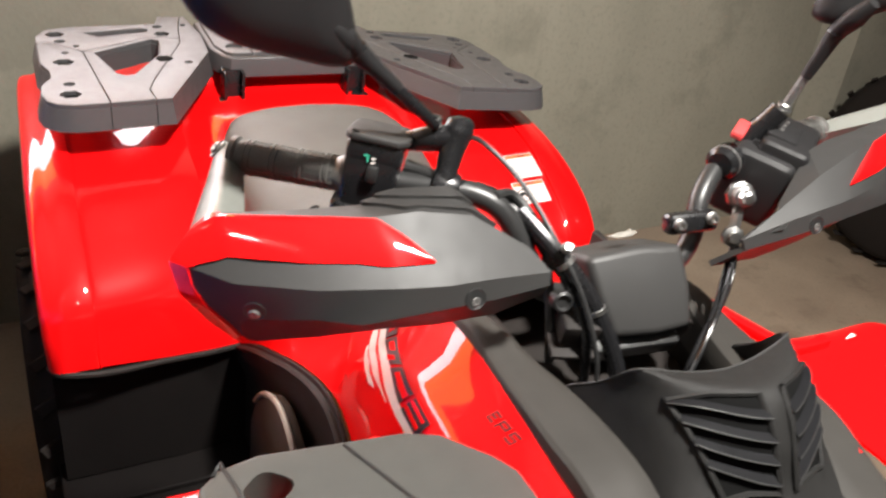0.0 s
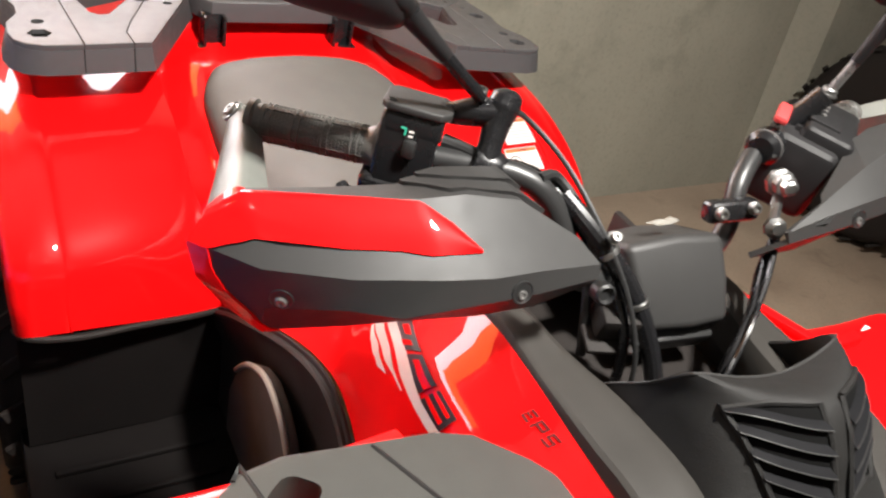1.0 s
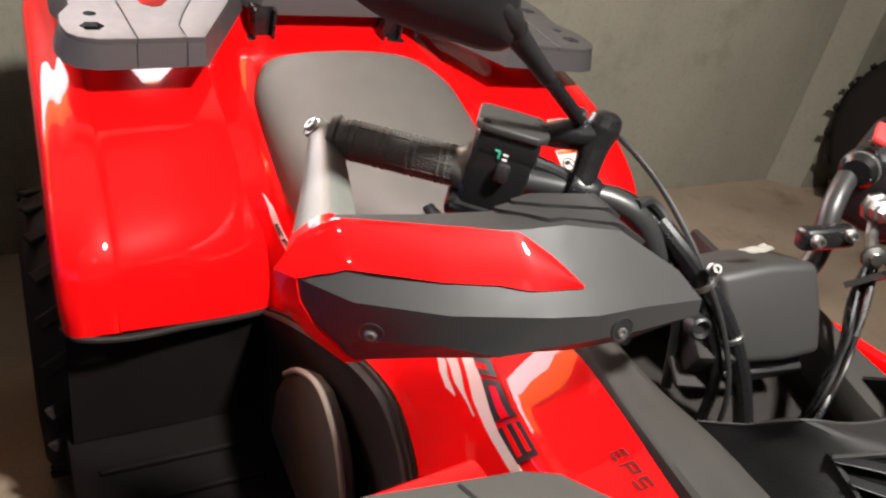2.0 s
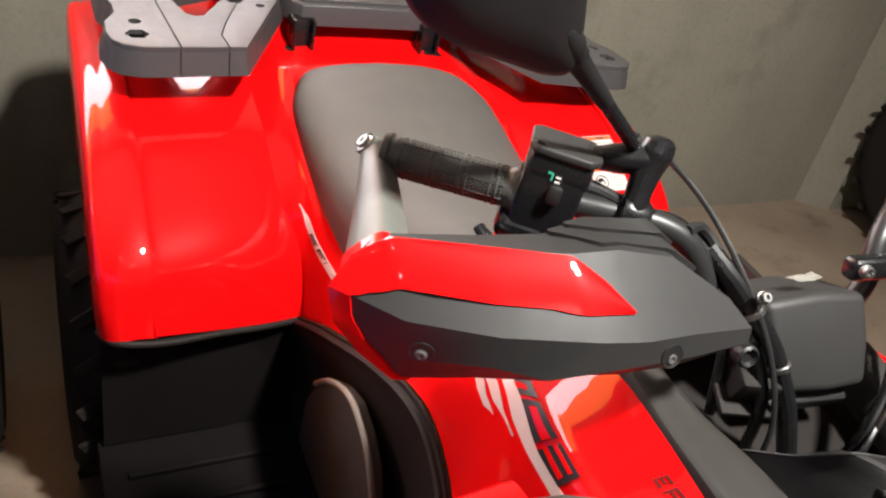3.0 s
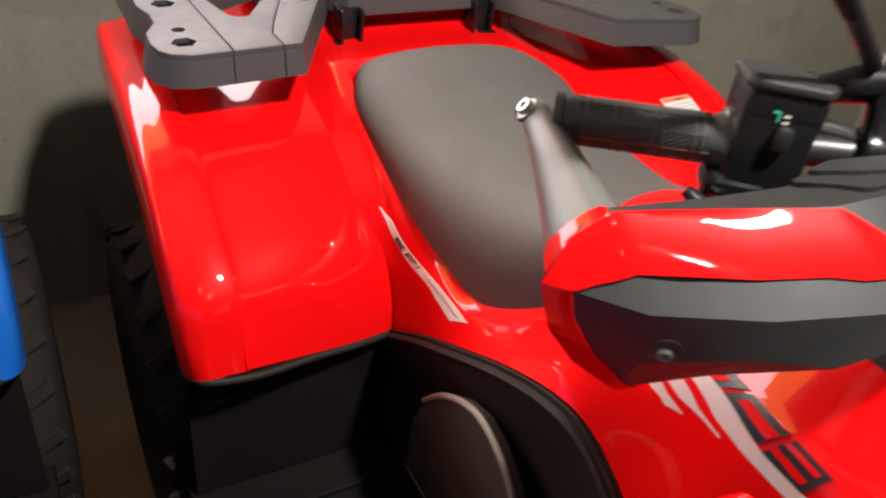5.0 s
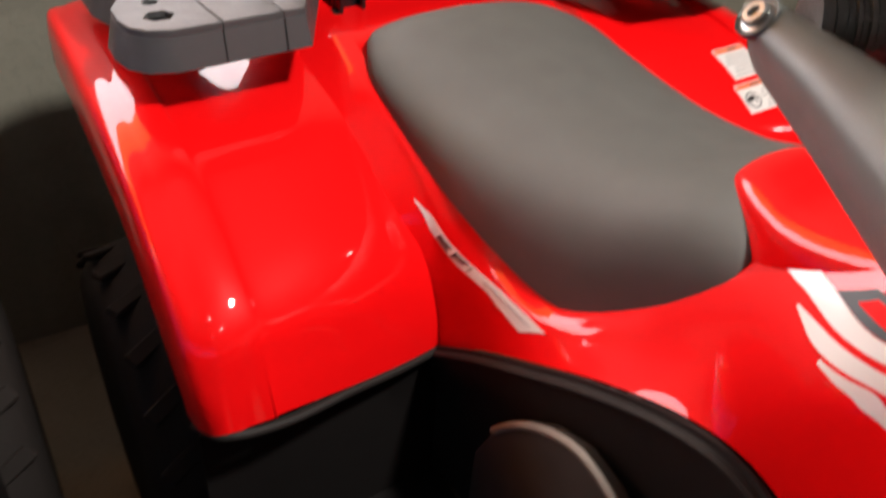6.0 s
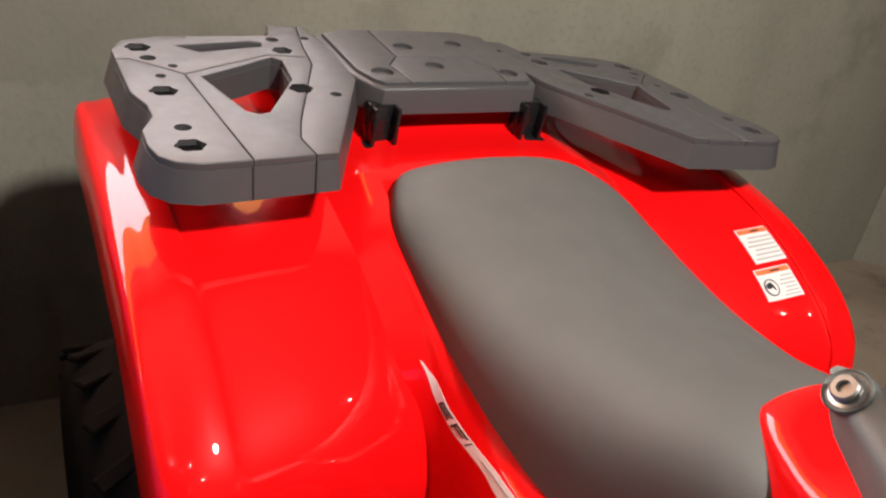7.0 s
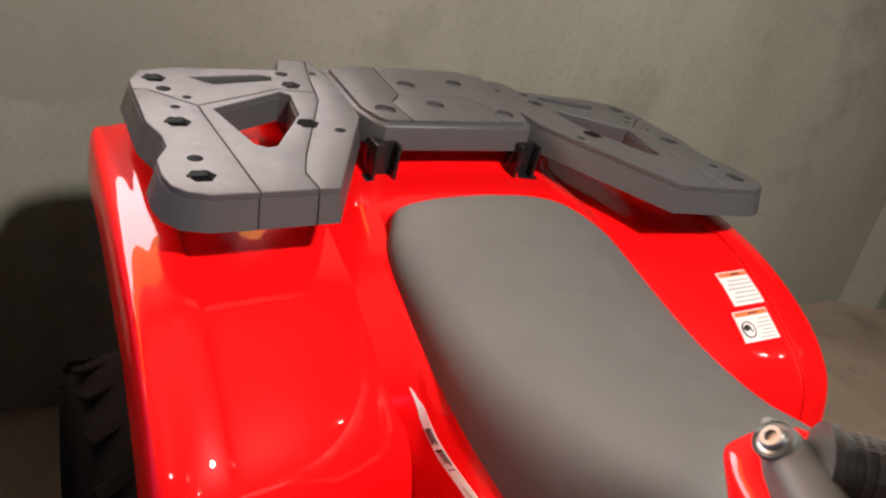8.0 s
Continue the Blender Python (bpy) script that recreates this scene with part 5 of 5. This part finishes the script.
def decals(root):
    """Stripes and lettering on the side panel, and the two stickers on the far mudguard."""
    sd = side_sheet(-1)
    stripe = part("white_stripe", band(sd, [(2.92, 0.80), (3.25, 0.96), (3.54, 1.09), (3.82, 1.22), (4.11, 1.27), (4.47, 1.24), (4.92, 1.09), (5.28, 0.9), (5.6, 0.69)], [(2.96, 0.86), (3.30, 1.16), (3.61, 1.36), (3.91, 1.46), (4.19, 1.49), (4.60, 1.45), (5.21, 1.31), (5.61, 1.2), (5.99, 0.96)], 0.0008, 1, 56), WHITE, root, "white tapering stripe with black letters")
    word(sd, "EFI", [(3.56, 1.14), (3.84, 1.27), (4.11, 1.325), (4.37, 1.31)], [(3.63, 1.31), (3.91, 1.43), (4.18, 1.465), (4.44, 1.455)], 0.0016, INK, stripe)
    part("stripe_line", band(sd, [(4.74, 1.28), (4.90, 1.23), (5.16, 1.15), (5.44, 1.06), (5.71, 0.93)], [(4.76, 1.31), (4.93, 1.26), (5.20, 1.18), (5.50, 1.09), (5.78, 0.95)], 0.0013, 1), PRINT, stripe)
    low = [(7.97, 2.0), (8.11, 1.81), (8.35, 1.69), (8.58, 1.62), (9.05, 1.45), (9.5, 1.29), (9.91, 1.16), (10.33, 1.05), (10.74, 0.97), (11.11, 0.92), (11.47, 0.90), (11.79, 0.89), (12.4, 0.87)]
    high = [(7.99, 2.0), (8.23, 1.96), (8.51, 1.80), (8.80, 1.69), (9.25, 1.50), (9.7, 1.34), (10.11, 1.22), (10.53, 1.12), (10.92, 1.04), (11.27, 1.0), (11.61, 0.98), (11.91, 0.97), (12.5, 0.95)]
    edge = [(8.1, 2.0), (8.4, 2.0), (8.72, 1.92), (9.08, 1.78), (9.55, 1.60), (10.02, 1.43), (10.43, 1.31), (10.79, 1.23), (11.13, 1.17), (11.44, 1.15), (11.74, 1.13), (12.0, 1.12), (12.6, 1.10)]
    big = part("white_stripe", band(sd, low, high, 0.0008, 1, 48), WHITE, root, "white diagonal stripe on the red side panel")
    part("white_stripe", band(sd, [(9.01, 1.22), (9.14, 1.16), (9.28, 1.10), (9.46, 1.04), (9.68, 0.95), (9.89, 0.87)], [(9.02, 1.25), (9.22, 1.18), (9.40, 1.13), (9.6, 1.08), (9.89, 0.96), (10.18, 0.88)], 0.0008, 1), WHITE, root, "thin white diagonal stripe")
    part("white_stripe", band(sd, [(8.53, 1.53), (8.69, 1.43), (8.86, 1.34), (9.25, 1.20), (9.65, 1.09), (10.02, 0.99), (10.4, 0.94), (10.76, 0.90)], [(8.55, 1.54), (8.86, 1.46), (9.15, 1.36), (9.48, 1.24), (9.82, 1.13), (10.14, 1.04), (10.45, 0.96), (10.76, 0.91)], 0.0008, 1), WHITE, root, "thin white diagonal stripe")
    # heavy letter shapes in a row along the stripe: dark blocks with pale gaps
    row = Sheet([[(u, v, 0) for u, v in high], [(u, v, 0) for u, v in edge]], straight)

    def on_row(t, w):
        p = row.at(w, t)
        return (p.x, p.y)

    def block(name, t0, t1, w0, w1, lift, mat):
        ts = [t0 + (t1 - t0) * k / 4 for k in range(5)]
        part(name, band(sd, [on_row(t, w0) for t in ts], [on_row(t, w1) for t in ts], lift, 1, 10), mat, big)

    for t0, gaps in ((2.75, ((0.2, 0.8, 0.3, 0.75),)), (4.75, ((0.15, 0.5, 0.35, 0.75), (0.68, 0.85, 0.0, 0.6))), (6.80, ((0.16, 1.0, 0.30, 0.68),)), (8.95, ((0.0, 0.84, 0.22, 0.38), (0.0, 0.84, 0.62, 0.78)))):
        t1 = t0 + 1.85
        block("letter_bar", t0, t1, 0.02, 0.98, 0.0014, INK)
        for g0, g1, w0, w1 in gaps:
            block("letter_gap", t0 + (t1 - t0) * g0, t0 + (t1 - t0) * g1, w0, w1, 0.0019, RED)
    word(sd, "EPS", [(12.40, 1.655), (12.64, 1.66), (12.88, 1.675)], [(12.43, 1.755), (12.67, 1.765), (12.91, 1.785)], 0.0012, REDPRINT, root)
    fs = fender_sheet(1)
    for u0, u1, va, vb, disc in ((3.56, 4.13, 4.92, 5.72, False), (2.97, 3.48, 5.06, 5.86, True)):
        rim = part("warning_label", sheet_mesh(fs, 8, 8, 0.0008, 0.0012, u0, u1, va, vb, 1), WHITE, root, "white warning sticker with orange heading and small print")
        du, dv = u1 - u0, vb - va
        part("heading", sheet_mesh(fs, 2, 6, 0.0004, 0.0016, u0 + du * 0.83, u0 + du * 0.97, va + dv * 0.03, va + dv * 0.97, 1), ORANGE, rim)
        part("print_bar", sheet_mesh(fs, 1, 4, 0.0004, 0.0020, u0 + du * 0.87, u0 + du * 0.92, va + dv * 0.35, va + dv * 0.62, 1), INK, rim)
        for k in range(6):
            f = 0.08 + 0.12 * k
            part("print_bar", sheet_mesh(fs, 1, 4, 0.0004, 0.0016, u0 + du * f, u0 + du * (f + 0.045), va + dv * 0.07, va + dv * ((0.55 if disc else 0.93) - 0.06 * (k % 3)), 1), PRINT, rim)
        if disc:
            c, n = fs.at(u0 + du * 0.42, va + dv * 0.78), fs.normal(u0 + du * 0.42, va + dv * 0.78)
            ring = [c + n * 0.002 + (V(1, 0, 0) * math.cos(a) + n.cross(V(1, 0, 0)) * math.sin(a)) * 0.0135 for a in (2 * math.pi * k / 24 for k in range(25))]
            part("ban_ring", tube(ring, 0.0011, 6, 1), INK, rim)
            part("ban_sign", tube([c + n * 0.002 + V(-0.008, 0, 0), c + n * 0.002 + V(0.001, 0.004, 0.003), c + n * 0.002 + V(0.007, -0.004, -0.003)], [0.004, 0.0055, 0.003], 8, 3, flat=0.3), INK, rim)


quad = new("quad_bike")
tagged(quad, "glossy red quad bike with grey seat, parked against the wall", "quad bike", "quad bikes parked side by side")
for s in (-1, 1):
    sh, sd = rear_body(quad, s, RED)
    footwell(quad, s)
    front_body(quad, s, RED)
    rack_side(quad, s)
    hand_guard(quad, s, 0.0 if s < 0 else 0.012, 1.0 if s < 0 else 1.32, 0.0 if s < 0 else 0.25)
    tyre(quad, (s * 0.448, 0.76, 0.288), 0.298, 0.24)
    tyre(quad, (s * 0.425, -0.52, 0.40), 0.31, 0.20)
deck(quad, RED)
tank_cover(quad, RED)
saddle(quad)
rack_middle(quad)
cowl(quad)
handlebar(quad)
console(quad)
sleeve(quad)
decals(quad)
mirror(quad, -1, (-0.178, -0.080, 1.244), (-0.261, -0.080, 1.316), (-0.328, -0.075, 1.366))
mirror(quad, 1, (0.243, -0.100, 1.246), (0.254, -0.118, 1.338), (0.310, -0.100, 1.405), 0.0052, STEEL)
quad.matrix_world = STAND

blue = copy_thing(quad, pose(-1.240, 0.10, 0) @ STAND)
blue.name = "quad_bike"
tagged(blue, "glossy blue quad bike of the same make parked alongside", "quad bike", "quad bikes parked side by side")
for ob in blue.children_recursive:
    for slot in ob.material_slots:
        if slot.material == RED:
            slot.link = "OBJECT"
            slot.material = BLUE

wheel = new("spare_wheel")
tagged(wheel, "black knobbly off-road wheel standing on the floor by the pier", "wheel")
tyre(wheel, (0, 0, 0), 0.40, 0.27)
wheel.matrix_world = pose(2.56, 0.95, 0.40, 0, 0, 8)
